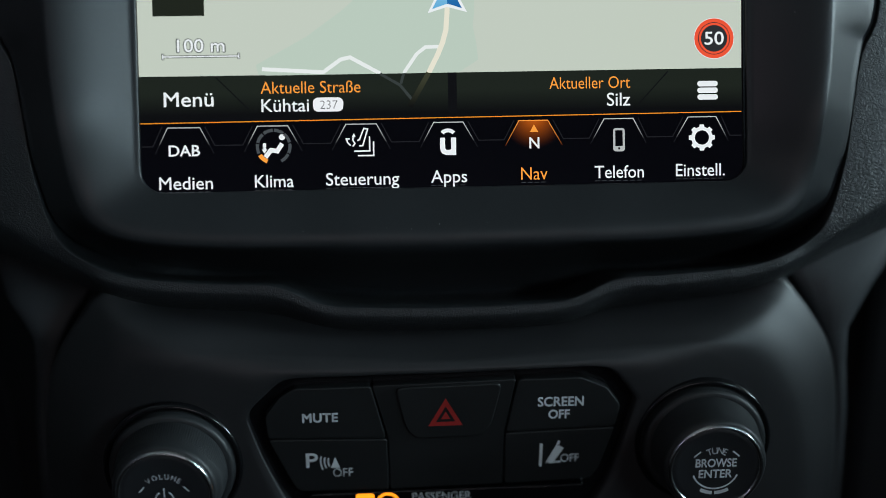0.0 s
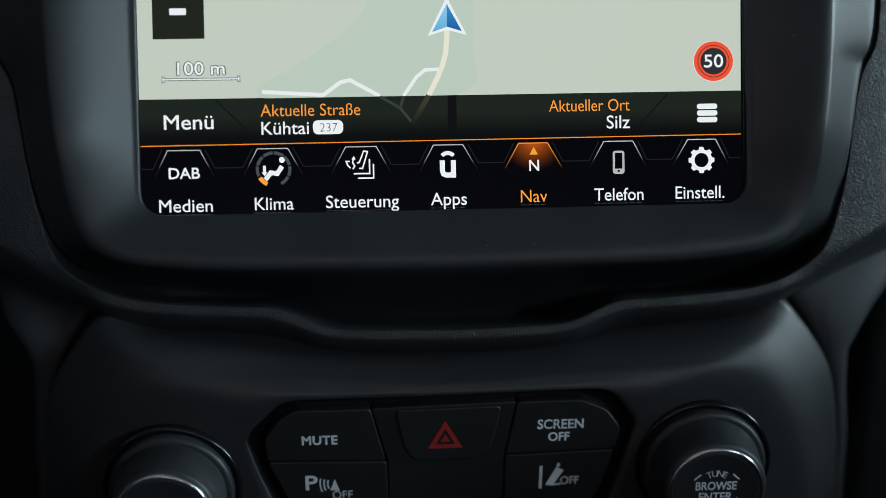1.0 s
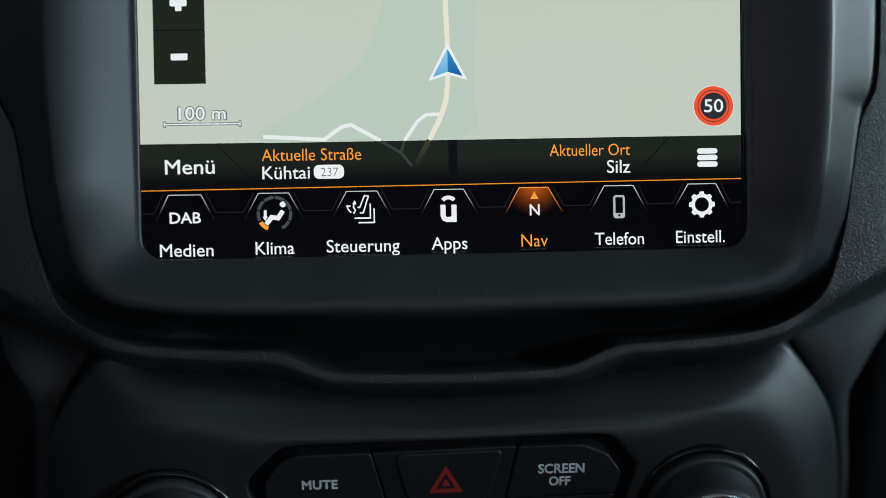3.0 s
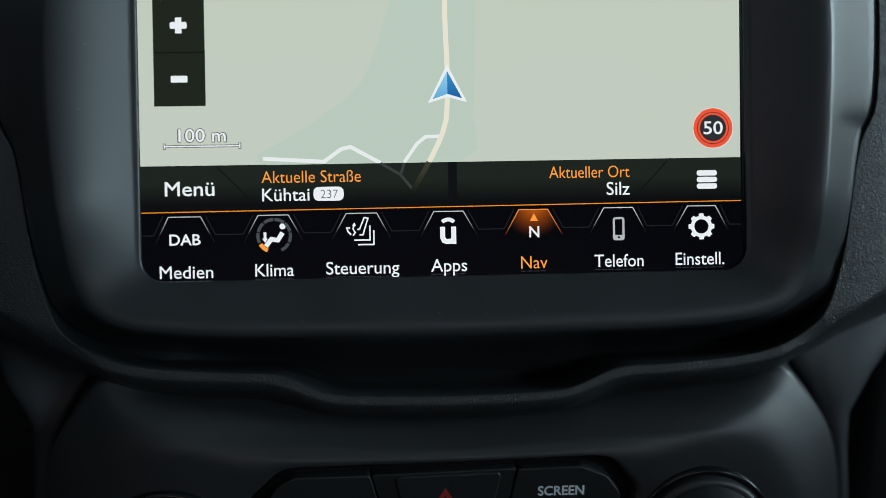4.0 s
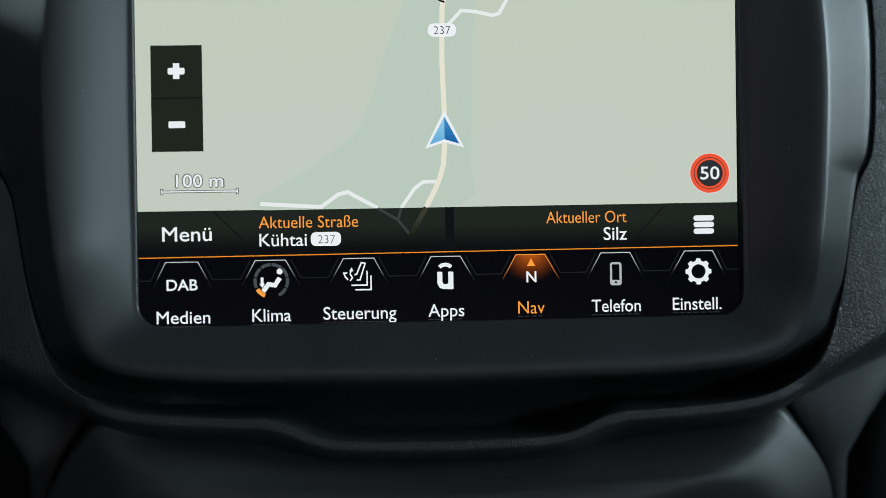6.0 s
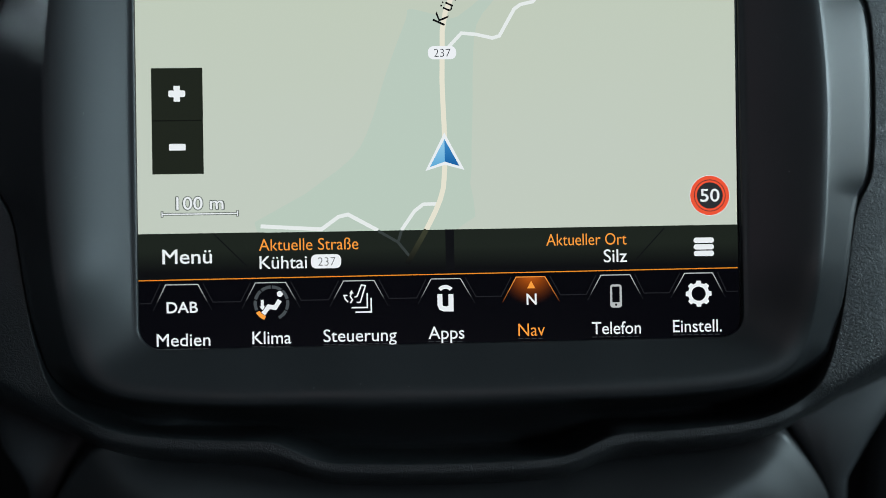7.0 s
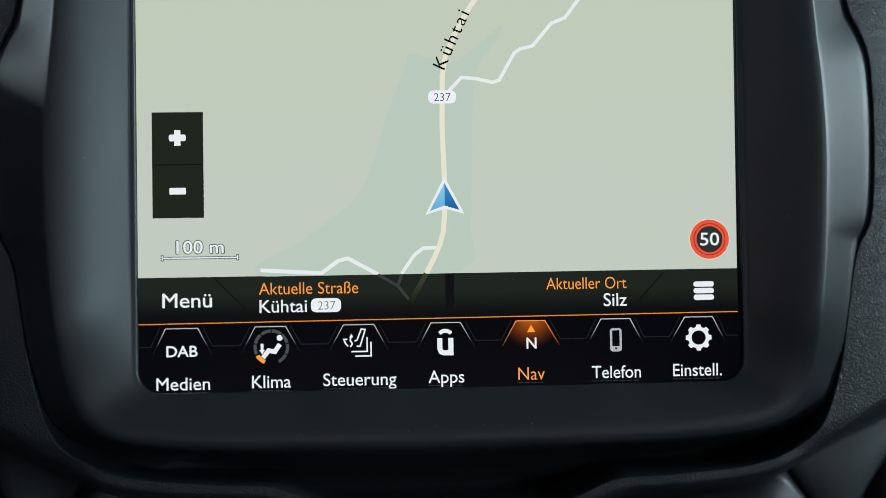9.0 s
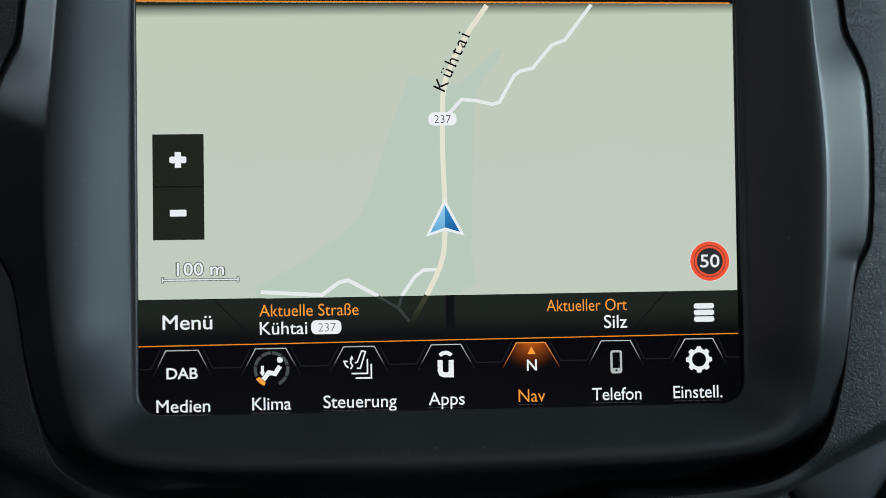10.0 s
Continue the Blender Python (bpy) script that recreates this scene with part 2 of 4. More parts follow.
def loft(name, loops, material, cap_last=False, cap_first=False, closed=True, smooth=True):
    """Loops of (x, y, z) in mm with equal counts, joined one to the next; faces look towards -y when loops run outwards-in."""
    n = len(loops[0])
    verts = [tuple(c * MM for c in p) for lp in loops for p in lp]
    faces = []
    for a in range(len(loops) - 1):
        for k in range(n if closed else n - 1):
            j = (k + 1) % n
            faces.append((a * n + k, a * n + j, (a + 1) * n + j, (a + 1) * n + k))
    if cap_last:
        faces.append(tuple((len(loops) - 1) * n + k for k in range(n)))
    if cap_first:
        faces.append(tuple(reversed(range(n))))
    return mesh_from(name, verts, faces, material, smooth)


def inset_poly(poly, d):
    """A polygon (anticlockwise) moved inwards by d."""
    n = len(poly)
    out = []
    for i in range(n):
        a, b, c = (np.array(poly[(i + k) % n], float) for k in (-1, 0, 1))
        e1, e2 = (b - a) / np.linalg.norm(b - a), (c - b) / np.linalg.norm(c - b)
        n1, n2 = np.array((-e1[1], e1[0])), np.array((-e2[1], e2[0]))
        m = n1 + n2
        m = m / max(0.35, 1 + float(n1 @ n2))
        out.append(tuple(b + d * m))
    return out


def soft_corners(poly, r, n=4):
    """Cut each corner of a polygon with a small arc."""
    m = len(poly)
    out = []
    for i in range(m):
        a, b, c = (np.array(poly[(i + k) % m], float) for k in (-1, 0, 1))
        la, lc = np.linalg.norm(a - b), np.linalg.norm(c - b)
        q = min(r, la * 0.45, lc * 0.45)
        p0, p2 = b + (a - b) / la * q, b + (c - b) / lc * q
        for k in range(n + 1):
            u = k / n
            out.append(tuple((1 - u) ** 2 * p0 + 2 * u * (1 - u) * b + u * u * p2))
    return out


def raised(name, poly, y_base, y_top, edge, material):
    """A key cap: an anticlockwise polygon raised from y_base to y_top (mm), with a rounded rim."""
    rows = [(0.0, y_base), (0.0, y_top + edge)]
    for k in range(1, 5):
        a = radians(90 * k / 4)
        rows.append((edge * (1 - math.cos(a)), y_top + edge * (1 - math.sin(a))))
    loops = [[(x, y, z) for x, z in inset_poly(poly, d)] for d, y in rows]
    me = loft(name, loops, material, cap_last=True)
    me.polygons[len(me.polygons) - 1].use_smooth = False
    return me


def flat(name, polys, y, material):
    """Flat figures on one plane, one face each (anticlockwise, mm)."""
    verts, faces = [], []
    for poly in polys:
        faces.append(tuple(range(len(verts), len(verts) + len(poly))))
        verts += [(x * MM, y * MM, z * MM) for x, z in poly]
    return mesh_from(name, verts, faces, material)


def stroke(points, width, closed=False):
    """The quads of a line of given width through points, mitred."""
    pts = [np.array(p, float) for p in points]
    n = len(pts)
    sides = []
    for i in range(n):
        a = pts[i - 1] if (i > 0 or closed) else None
        c = pts[(i + 1) % n] if (i < n - 1 or closed) else None
        e1 = (pts[i] - a) / np.linalg.norm(pts[i] - a) if a is not None else None
        e2 = (c - pts[i]) / np.linalg.norm(c - pts[i]) if c is not None else None
        e1 = e2 if e1 is None else e1
        e2 = e1 if e2 is None else e2
        n1, n2 = np.array((-e1[1], e1[0])), np.array((-e2[1], e2[0]))
        m = (n1 + n2) / max(0.5, 1 + float(n1 @ n2))
        sides.append((pts[i] + m * width / 2, pts[i] - m * width / 2))
    quads = []
    for i in range(n if closed else n - 1):
        j = (i + 1) % n
        quads.append([tuple(sides[i][1]), tuple(sides[j][1]), tuple(sides[j][0]), tuple(sides[i][0])])
    return quads


def arc(cx, cz, r, a0, a1, n=24):
    return [(cx + r * math.cos(radians(a0 + (a1 - a0) * k / n)), cz + r * math.sin(radians(a0 + (a1 - a0) * k / n))) for k in range(n + 1)]


def disc(cx, cz, r, n=40):
    return arc(cx, cz, r, 0, 360 * (n - 1) / n, n - 1)


def band(cx, cz, r0, r1, a0, a1, n=16):
    return stroke(arc(cx, cz, (r0 + r1) / 2, a0, a1, n), r1 - r0)


def glyphs(body, spacing=1.0, thin=0.0):
    """Vertices (x, z) and faces of a text in the built-in font, unit height unscaled."""
    cu = bpy.data.curves.new("words", 'FONT')
    cu.body = body
    cu.space_character = spacing
    cu.offset = -thin
    cu.resolution_u = 4
    ob = new("words", cu)
    bpy.context.view_layer.update()
    me = bpy.data.meshes.new_from_object(ob.evaluated_get(bpy.context.evaluated_depsgraph_get()))
    verts = [(v.co.x, v.co.y) for v in me.vertices]
    faces = [tuple(p.vertices) for p in me.polygons]
    bpy.data.objects.remove(ob)
    bpy.data.curves.remove(cu)
    bpy.data.meshes.remove(me)
    return verts, faces


CAP = max(v[1] for v in glyphs("H")[0])


def words(name, body, x0, x1, base, cap_top, y, material, spacing=1.0, bold=0.0, thin=0.0):
    """A line of text from x0 to x1 (mm), its capitals standing from base to cap_top. bold: mm by which strokes grow to each side."""
    gv, gf = glyphs(body, spacing, thin)
    lo, hi = min(v[0] for v in gv), max(v[0] for v in gv)
    sx, sz = (x1 - x0 - 2 * bold) / (hi - lo), (cap_top - base - 2 * bold) / CAP
    verts, faces = [], []
    shifts = [(0.0, 0.0)] if not bold else [(0.0, 0.0)] + [(bold * math.cos(radians(a)), bold * math.sin(radians(a))) for a in range(0, 360, 45)]
    for i, (dx, dz) in enumerate(shifts):
        k = len(verts)
        verts += [((x0 + bold + (vx - lo) * sx + dx) * MM, (y - 0.003 * i) * MM, (base + bold + vz * sz + dz) * MM) for vx, vz in gv]
        faces += [tuple(q + k for q in fc) for fc in gf]
    return mesh_from(name, verts, faces, material)


def words_turned(name, body, x, z, angle, length, height, y, material, spacing=1.0):
    verts, faces = glyphs(body, spacing)
    lo, hi = min(v[0] for v in verts), max(v[0] for v in verts)
    sx, sz = length / (hi - lo), height / CAP
    ca, sa = math.cos(radians(angle)), math.sin(radians(angle))
    out = []
    for vx, vz in verts:
        u, w = (vx - lo) * sx, vz * sz
        out.append(((x + u * ca - w * sa) * MM, y * MM, (z + u * sa + w * ca) * MM))
    return mesh_from(name, out, faces, material)


def words_on_arc(name, body, cx, cz, radius, middle, spread, height, y, material, inward=False):
    """Letters set round an arc, middle and spread in degrees; inward: read along the lower half."""
    verts, faces = [], []
    cells = [glyphs(ch) for ch in body]
    widths = [max(v[0] for v in gv) - min(v[0] for v in gv) + 0.16 for gv, gf in cells]
    total, done = sum(widths), 0.0
    for (gv, gf), wide in zip(cells, widths):
        lo, hi = min(v[0] for v in gv), max(v[0] for v in gv)
        s = height / CAP
        f = (done + wide / 2) / total - 0.5
        done += wide
        a = radians(middle - spread * f if not inward else middle + spread * f)
        ux, uz = math.cos(a), math.sin(a)
        if not inward:
            right, up = (uz, -ux), (ux, uz)
        else:
            right, up = (-uz, ux), (-ux, -uz)
        k = len(verts)
        for vx, vz in gv:
            u, w = (vx - (lo + hi) / 2) * s * 0.92, vz * s
            verts.append(((cx + ux * radius + right[0] * u + up[0] * w) * MM, y * MM, (cz + uz * radius + right[1] * u + up[1] * w) * MM))
        faces += [tuple(q + k for q in fc) for fc in gf]
    return mesh_from(name, verts, faces, material)


def box_mesh(name, x0, x1, y0, y1, z0, z1, material):
    v = [(x, y, z) for x in (x0, x1) for y in (y0, y1) for z in (z0, z1)]
    f = [(0, 1, 3, 2), (4, 6, 7, 5), (0, 4, 5, 1), (2, 3, 7, 6), (0, 2, 6, 4), (1, 5, 7, 3)]
    return mesh_from(name, v, f, material)


def slab(name, x0, x1, outline, material):
    """An outline in the upright plane (y, z), given a thickness from x0 to x1 (m)."""
    n = len(outline)
    verts = [(x, y, z) for x in (x0, x1) for y, z in outline]
    faces = [tuple(reversed(range(n))), tuple(range(n, 2 * n))] + [(k, (k + 1) % n, n + (k + 1) % n, n + k) for k in range(n)]
    return mesh_from(name, verts, faces, material)


def joined(name, meshes, material):
    verts, faces = [], []
    for me in meshes:
        k = len(verts)
        verts += [tuple(v.co) for v in me.vertices]
        faces += [tuple(q + k for q in p.vertices) for p in me.polygons]
        bpy.data.meshes.remove(me)
    return mesh_from(name, verts, faces, material)


# ---- the cabin that closes the place ----
I4 = Matrix.Identity(4)
thing("floor", I4, "dark carpeted car floor", "floor", box_mesh("floor", -0.74, 0.74, -1.9, 0.75, -0.05, 0.0, CARPET), kind="structure")
thing("ceiling", I4, "pale cloth headliner under the car roof", "ceiling", box_mesh("ceiling", -0.74, 0.74, -1.9, 0.30, 1.24, 1.29, HEADLINER), kind="structure")
# The rear opening is made up to let the added rear fill in.
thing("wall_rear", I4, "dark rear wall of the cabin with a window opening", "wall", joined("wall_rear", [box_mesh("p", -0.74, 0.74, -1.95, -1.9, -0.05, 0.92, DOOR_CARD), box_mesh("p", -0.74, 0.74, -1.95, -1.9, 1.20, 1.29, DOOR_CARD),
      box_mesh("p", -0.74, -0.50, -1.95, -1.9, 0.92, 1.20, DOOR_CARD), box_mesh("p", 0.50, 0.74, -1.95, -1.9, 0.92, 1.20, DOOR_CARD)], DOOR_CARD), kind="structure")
thing("wall_front", I4, "dark bulkhead behind the dashboard", "wall", box_mesh("wall_front", -0.74, 0.74, 0.75, 0.80, -0.05, 1.0, DOOR_CARD), kind="structure")
for side, sx in (("left", -1), ("right", 1)):
    xa, xb = sorted((sx * 0.74, sx * 0.79))
    # unseen belt lines block low light; the right steps up at the passenger window's rear
    line = [(0.80, 0.85), (-0.24, 0.85), (-0.32, 1.075), (-1.30, 1.075)] if side == "right" else [(0.80, 1.0), (-1.30, 1.0)]
    pieces = [slab("p", xa, xb, [(-1.95, -0.05), (0.80, -0.05)] + line + [(-1.30, 1.17), (-1.95, 1.17)], DOOR_CARD),
              box_mesh("p", xa, xb, -1.95, 0.80, 1.17, 1.29, DOOR_CARD), box_mesh("p", xa, xb, 0.34, 0.80, line[0][1] + 0.001, 1.169, DOOR_CARD)]
    thing("wall_" + side, I4, "dark door side of the cabin with a window opening", "wall", joined("wall_" + side, pieces, DOOR_CARD), kind="structure")

# ---- dashboard pad round the display ----
CENTRE = (0.0, 15.0)
ridge = mirrored([(0, -49.0), (34, -48.6), (62, -48.2), (82, -46.8), (93, -44.8), (99.8, -41.0), (103.8, -35.5), (106.2, -27), (107.8, -14), (109.4, 2), (110.3, 20), (110.6, 36), (109.8, 52),
                  (108.2, 68), (106.8, 84), (104.5, 96), (98, 103), (84, 106), (40, 107), (0, 107)])
lip_in = mirrored([(0, -66.5), (18, -66.2), (31, -65.6), (37.4, -64.2), (44.8, -60.9), (50.8, -59.1), (65, -58.5), (86, -56.8), (97.5, -53.8), (107, -48.6), (111.5, -42.8), (114.7, -35), (117.3, -24.6), (119.0, -12.9),
                   (120.8, -1.2), (122.6, 5.8), (126.2, 12.6), (127.6, 21.4), (128.2, 36), (128.1, 50.8), (127.0, 62.6), (124.2, 69.8), (121.2, 76.0), (119.8, 87), (117, 101), (107, 111), (88, 115), (40, 116), (0, 116)])
lip_out = mirrored([(0, -77.0), (18, -76.8), (34, -75.6), (41, -73.6), (48, -71.2), (54, -70.0), (68, -68.8), (85, -67.6), (99, -64.6), (114, -58.8), (130, -51.6), (180, -37), (300, -14), (420, 8),
                    (560, 60), (560, 150), (420, 170), (220, 172), (100, 172), (0, 172)])
N = 480
r_ridge, r_in, r_out = (around(o, CENTRE, N) for o in ([(x * 0.992, z) for x, z in ridge], lip_in, lip_out))
r_outer = np.array([p + (np.array(CENTRE) - p) * (0.35 / np.linalg.norm(p - np.array(CENTRE))) for p in r_in])
screen_open = around([(x, z + 0.0065 * max(0.0, x) * (z < 0)) for x, z in rounded(-86.1, 86.8, -32.8, 96.0, 6.5, 8)], CENTRE, N, 1)


def blend(a, b, f, y):
    return [(p[0] + (q[0] - p[0]) * f, y, p[1] + (q[1] - p[1]) * f) for p, q in zip(a, b)]


# The surround: glass edge, rising slope to the ridge, rounded crest, outer flank.
# The inner slope along the bottom: share of the way from the ridge to the glass, and depth.
SLOPE = ((0.02, -3.63), (0.05, -3.80), (0.10, -3.99), (0.17, -4.09), (0.25, -3.98), (0.35, -3.6), (0.5, -2.8), (0.75, -1.6), (0.89, -0.85), (0.925, -0.66), (0.95, -0.54), (0.97, -0.46), (0.985, -0.38), (0.995, -0.26), (1.0, 0.1), (1.0, 1.4))
FLANK_F = (0.0, 0.06, 0.2, 0.5, 0.75, 0.87, 0.93, 0.97, 1.0)
FLANK_SIDE = (1.0, 0.965, 0.83, 0.515, 0.25, 0.125, 0.065, 0.025, 0.0)
FLANK_LOW = (34.0, 33.5, 30.5, 20.5, 8.2, 3.0, 1.2, 0.38, 0.0)


def ease(v):
    v = min(1.0, max(0.0, v))
    return v * v * (3 - 2 * v)


def crest(z, side, low):
    """A depth along the ridge: one at the sides, another along the bottom."""
    v = ease((-z - 8.0) / 32.0)
    return side * (1 - v) + low * v


def side_slope(f):
    """Depth of the inner slope at the sides, hollow towards the glass and rounded at the ridge."""
    return -10.2 + 6.0 * max(0.0, f - 0.02) + 4.9 * f * f + 1.1 * math.exp(-f / 0.08)


def flank(f, extra=0.0):
    """One line of the outer flank, which is cut back deep along the bottom and slopes at the sides."""
    out = []
    for p, q in zip(r_outer, r_ridge):
        deep = ease((-p[1] - 34.0) / 24.0) ** 1.5
        top = crest(q[1], -9.1, -3.5)
        fall = min(5.2 - top, 0.97 * float(np.linalg.norm(p - q)))
        y = top + fall * float(np.interp(f, FLANK_F, FLANK_SIDE)) * (1 - deep) + float(np.interp(f, FLANK_F, FLANK_LOW)) * deep
        out.append((p[0] + (q[0] - p[0]) * f, y + extra, p[1] + (q[1] - p[1]) * f))
    return out


profile = [flank(0, 32.0)] + [flank(f) for f in FLANK_F]
FLANK_ROWS = len(profile)
for f, y in SLOPE:
    row = []
    for p, q in zip(r_ridge, screen_open):
        x, z = p[0] + (q[0] - p[0]) * f, p[1] + (q[1] - p[1]) * f
        row.append((x, crest(p[1], side_slope(f) if f < 0.93 else y, y), z))
    profile.append(row)
surround = thing("display_surround", DASH, "matte black moulded plastic frame set round the touchscreen", "screen frame")
part("outer_flank", loft("outer_flank", profile[:FLANK_ROWS + 1], BEZEL), surround)
part("inner_slope", loft("inner_slope", profile[FLANK_ROWS:], BEZEL), surround)

# The padded skin: tucks under the surround, rolls over, runs out to the doors and curls under at its lower edge.
rows = []
for kind_, v in [("i", 0.0), ("i", 0.06), ("i", 0.2), ("i", 0.4), ("i", 0.7), ("i", 1.0), ("a", 0.25), ("a", 0.8), ("a", 1.8), ("a", 3.2), ("a", 4.6), ("m", 0.03), ("m", 0.06), ("m", 0.1), ("m", 0.15), ("m", 0.25), ("m", 0.5), ("m", 0.75), ("o", 1.0), ("o", 0.95), ("o", 0.9), ("o", 0.8), ("o", 0.7), ("o", 0.6), ("o", 0.5), ("o", 0.4), ("o", 0.25), ("o", 0.12), ("o", 0.04), ("o", 0.0)]:
    loop = []
    for p, q in zip(r_in, r_out):
        w = float(np.linalg.norm(q - p))
        low = min(1.0, max(0.0, (-p[1] - 34.0) / 20.0))
        curl = min(1.0, max(0.0, (-p[1] - 6.0) / 32.0))
        roll_in, roll_out = min(0.45 + 0.6 * low, 0.36 * w), min(9.0 + 21.0 * curl, (0.58 + 0.15 * low) * w)
        d = v * roll_in if kind_ == "i" else roll_in + min(v, v * 0.005 * (w - roll_in - roll_out)) if kind_ == "a" else (w - v * roll_out if kind_ == "o" else roll_in + v * (w - roll_in - roll_out))
        ui, uo = min(d / roll_in, 1.0), min((w - d) / roll_out, 1.0)
        y = 2.0 + 1.6 * (1 - low) + (2.0 + 4.5 * low) * (1 - math.sqrt(max(0, 1 - (1 - ui) ** 2))) + 13.0 * (1 - curl) * (1 - math.sqrt(max(0, 1 - (1 - uo) ** 2))) + 16.0 * curl * (1 - uo) ** (1.4 + 0.4 * low)
        m = p + (q - p) * (d / w)
        # away from the display the pad falls back towards the windscreen
        y += 26.0 * (1 - math.exp(-(max(0.0, abs(m[0]) - 116.0) / 66.0) ** 2))
        # at either end of the lip the skin turns under along the line where it meets the lower dash
        above = m[1] + 64.6 - 0.36 * (abs(m[0]) - 99.0)
        y += 9.0 * ease((abs(m[0]) - 97.0) / 14.0) * min(1.0, max(0.0, (15.0 - above) / 15.0)) ** 1.5 * (m[1] < 0)
        loop.append((m[0], y, m[1]))
    rows.append(loop)
rows.insert(0, [(x, 66.0, z) for x, y, z in rows[0]])
rows.append([(x, y + 60.0, z) for x, y, z in rows[-1]])
rows.reverse()
dash_pad = thing("dashboard_pad", DASH, "padded black dashboard skin with grained leather look", "dashboard", loft("dashboard_pad", rows, LEATHER), kind="structure")

# ---- control panel below ----
PC = (0.0, -24.0)
seam = mirrored([(0, -190), (80, -190), (122, -180), (126, -120), (125.2, -56), (123.7, -35), (121.4, -19.5), (118.0, -8), (112.8, 1.3), (106, 10.4), (100, 16.2), (88, 17.0), (60, 13.5), (46, 10.5), (34, 7.0), (18, 6.2), (0, 6.0)])
brow = mirrored([(0, -184), (70, -184), (106, -172), (110.5, -110), (109.5, -46), (105.4, -25), (99.8, -12), (91.8, -2.2), (82, 2.7), (68, 2.8), (35, 1.0), (0, -0.5)])
r_seam, r_brow = around(seam, PC, N), around(brow, PC, N)
recess = [(0.6, -58), (38, -57), (47.0, -42.5), (50.9, -31.0), (55.0, -14.6), (54.2, -12.8), (48.6, -5.2), (46.0, -3.6), (41.4, -3.1), (0.7, -4.0), (-44.4, -4.5), (-49.3, -5.8), (-57.6, -14.0), (-59.3, -17.8),
          (-55.6, -29.6), (-50.4, -42.5), (-42, -57)]
r_rec = around(soft_corners(recess, 2.5, 4), PC, N, 1)


def shrink(loop, mm_):
    c = np.array(PC)
    return np.array([c + (p - c) * (1 - mm_ / max(1e-6, np.linalg.norm(p - c))) for p in loop])


def under_lip(loop):
    """The top of the panel runs back deep under the padded lip, and stays shallow at its ends."""
    out = []
    for x, y, z in loop:
        y += 6.6 * (max(0.0, abs(x) - 38.0) / 68.0) ** 2
        out.append((x, y + 24.0 * ease((z + 4.5) / 21.0) * ease((92.0 - abs(x)) / 62.0) + 24.0 * ease((z - 6.5) / 8.0) * ease((100.0 - abs(x)) / 26.0), z))
    return out


panel_loops = [under_lip(blend(r_seam, r_brow, f, y)) for f, y in ((0, 40.0), (0, 12.5), (0.02, 11.2), (0.06, 10.4), (0.25, 8.0), (0.45, 5.6), (0.62, 3.7), (0.77, 2.25), (0.90, 1.2))]
panel_loops += [under_lip(blend(r_brow, r_rec, f, y)) for f, y in ((0.0, 0.62), (0.05, 0.32), (0.11, 0.12), (0.18, 0.03), (0.26, 0.0), (0.6, 0.0), (0.96, 0.0), (1.0, 0.2))]
panel_loops += [[(p[0], y, p[1]) for p in shrink(r_rec, d)] for d, y in ((0.5, 0.9), (0.8, 4.0))]
control_panel = thing("control_panel", PANEL, "dark grey moulded plastic control panel below the display", "control panel")
part("brow", loft("brow", panel_loops[:14], PANEL_PLASTIC), control_panel)
part("face", loft("face", panel_loops[13:], PANEL_PLASTIC), control_panel)

# Trim beside the control panel, at either hand.
edge_in = [(101.8, 15.8), (105.8, 11.2), (112.8, 1.8), (118.1, -7.7), (121.6, -19.4), (124.0, -35), (125.5, -58), (126.6, -120), (126.8, -190)]
reach = [(62, 20), (46, 13), (22, 6), (9.5, 2), (6.2, 0.6), (5.8, 0), (5.0, 0), (4.8, 0), (4.8, 0)]
for sx in (-1, 1):
    cols = []
    for q, y in ((-0.01, 30.0), (0.02, 13.6), (0.05, 12.2), (0.12, 11.4), (0.3, 11.0), (0.5, 11.1), (0.7, 11.9), (0.85, 13.6), (0.95, 16.5), (1.0, 20.0), (1.06, 44.0)):
        cols.append([(sx * (x + 0.5 + q * dx), y + (16.0 if sx > 0 else 20.0) + (0.75 if sx > 0 else 2.4) * max(0.0, z + q * dz - 9.0), z + q * dz) for (x, z), (dx, dz) in zip(edge_in, reach)])
    if sx > 0:
        cols.reverse()
    thing("side_trim", PANEL, "smooth dark grey plastic trim beside the control panel", "dashboard trim", loft("side_trim", cols, SIDE_TRIM, closed=False), group="side trims")

# Unseen lower dash, added: swells towards the seats below the pad to block light, runs out to the doors.
SWELL = {"left": ((150, 0.0), (156, 0.35), (164, 0.75), (176, 0.95), (200, 1.0), (300, 1.0), (430, 1.0), (560, 0.9)),
         "right": ((150, 0.0), (225, 0.0), (245, 0.0), (300, 0.1), (370, 0.1), (560, 0.0))}
for side, sx in (("left", -1), ("right", 1)):
    cols = []
    lo, hi, back = (29, 74, 0) if side == "left" else (10, 50, 50)
    for x, g in SWELL[side]:
        rows = [(sx * x, 70, hi + 2)]
        for a in range(90, -91, -20):
            c, q = math.cos(radians(a)), math.sin(radians(a))
            rows.append((sx * x, 10 + back - 50 * g - 42 * g * c, (hi + lo) / 2 + (hi - lo) / 2 * q))
        cols.append(rows + [(sx * x, 8 + back - 10 * g, lo - 2), (sx * x, 6.0 + back, lo - 8), (sx * x, 6.0 + back, -150), (sx * x, 70, -190)])
    cols.insert(0, [(p[0], 70, p[2]) for p in cols[0]])
    if sx < 0:
        cols.reverse()
    thing("unseen_dash_" + side, PANEL, "plain dark lower dashboard beside the console, unseen, added to block side light", "dashboard", loft("unseen_dash", cols, SIDE_TRIM, closed=False), kind="structure")

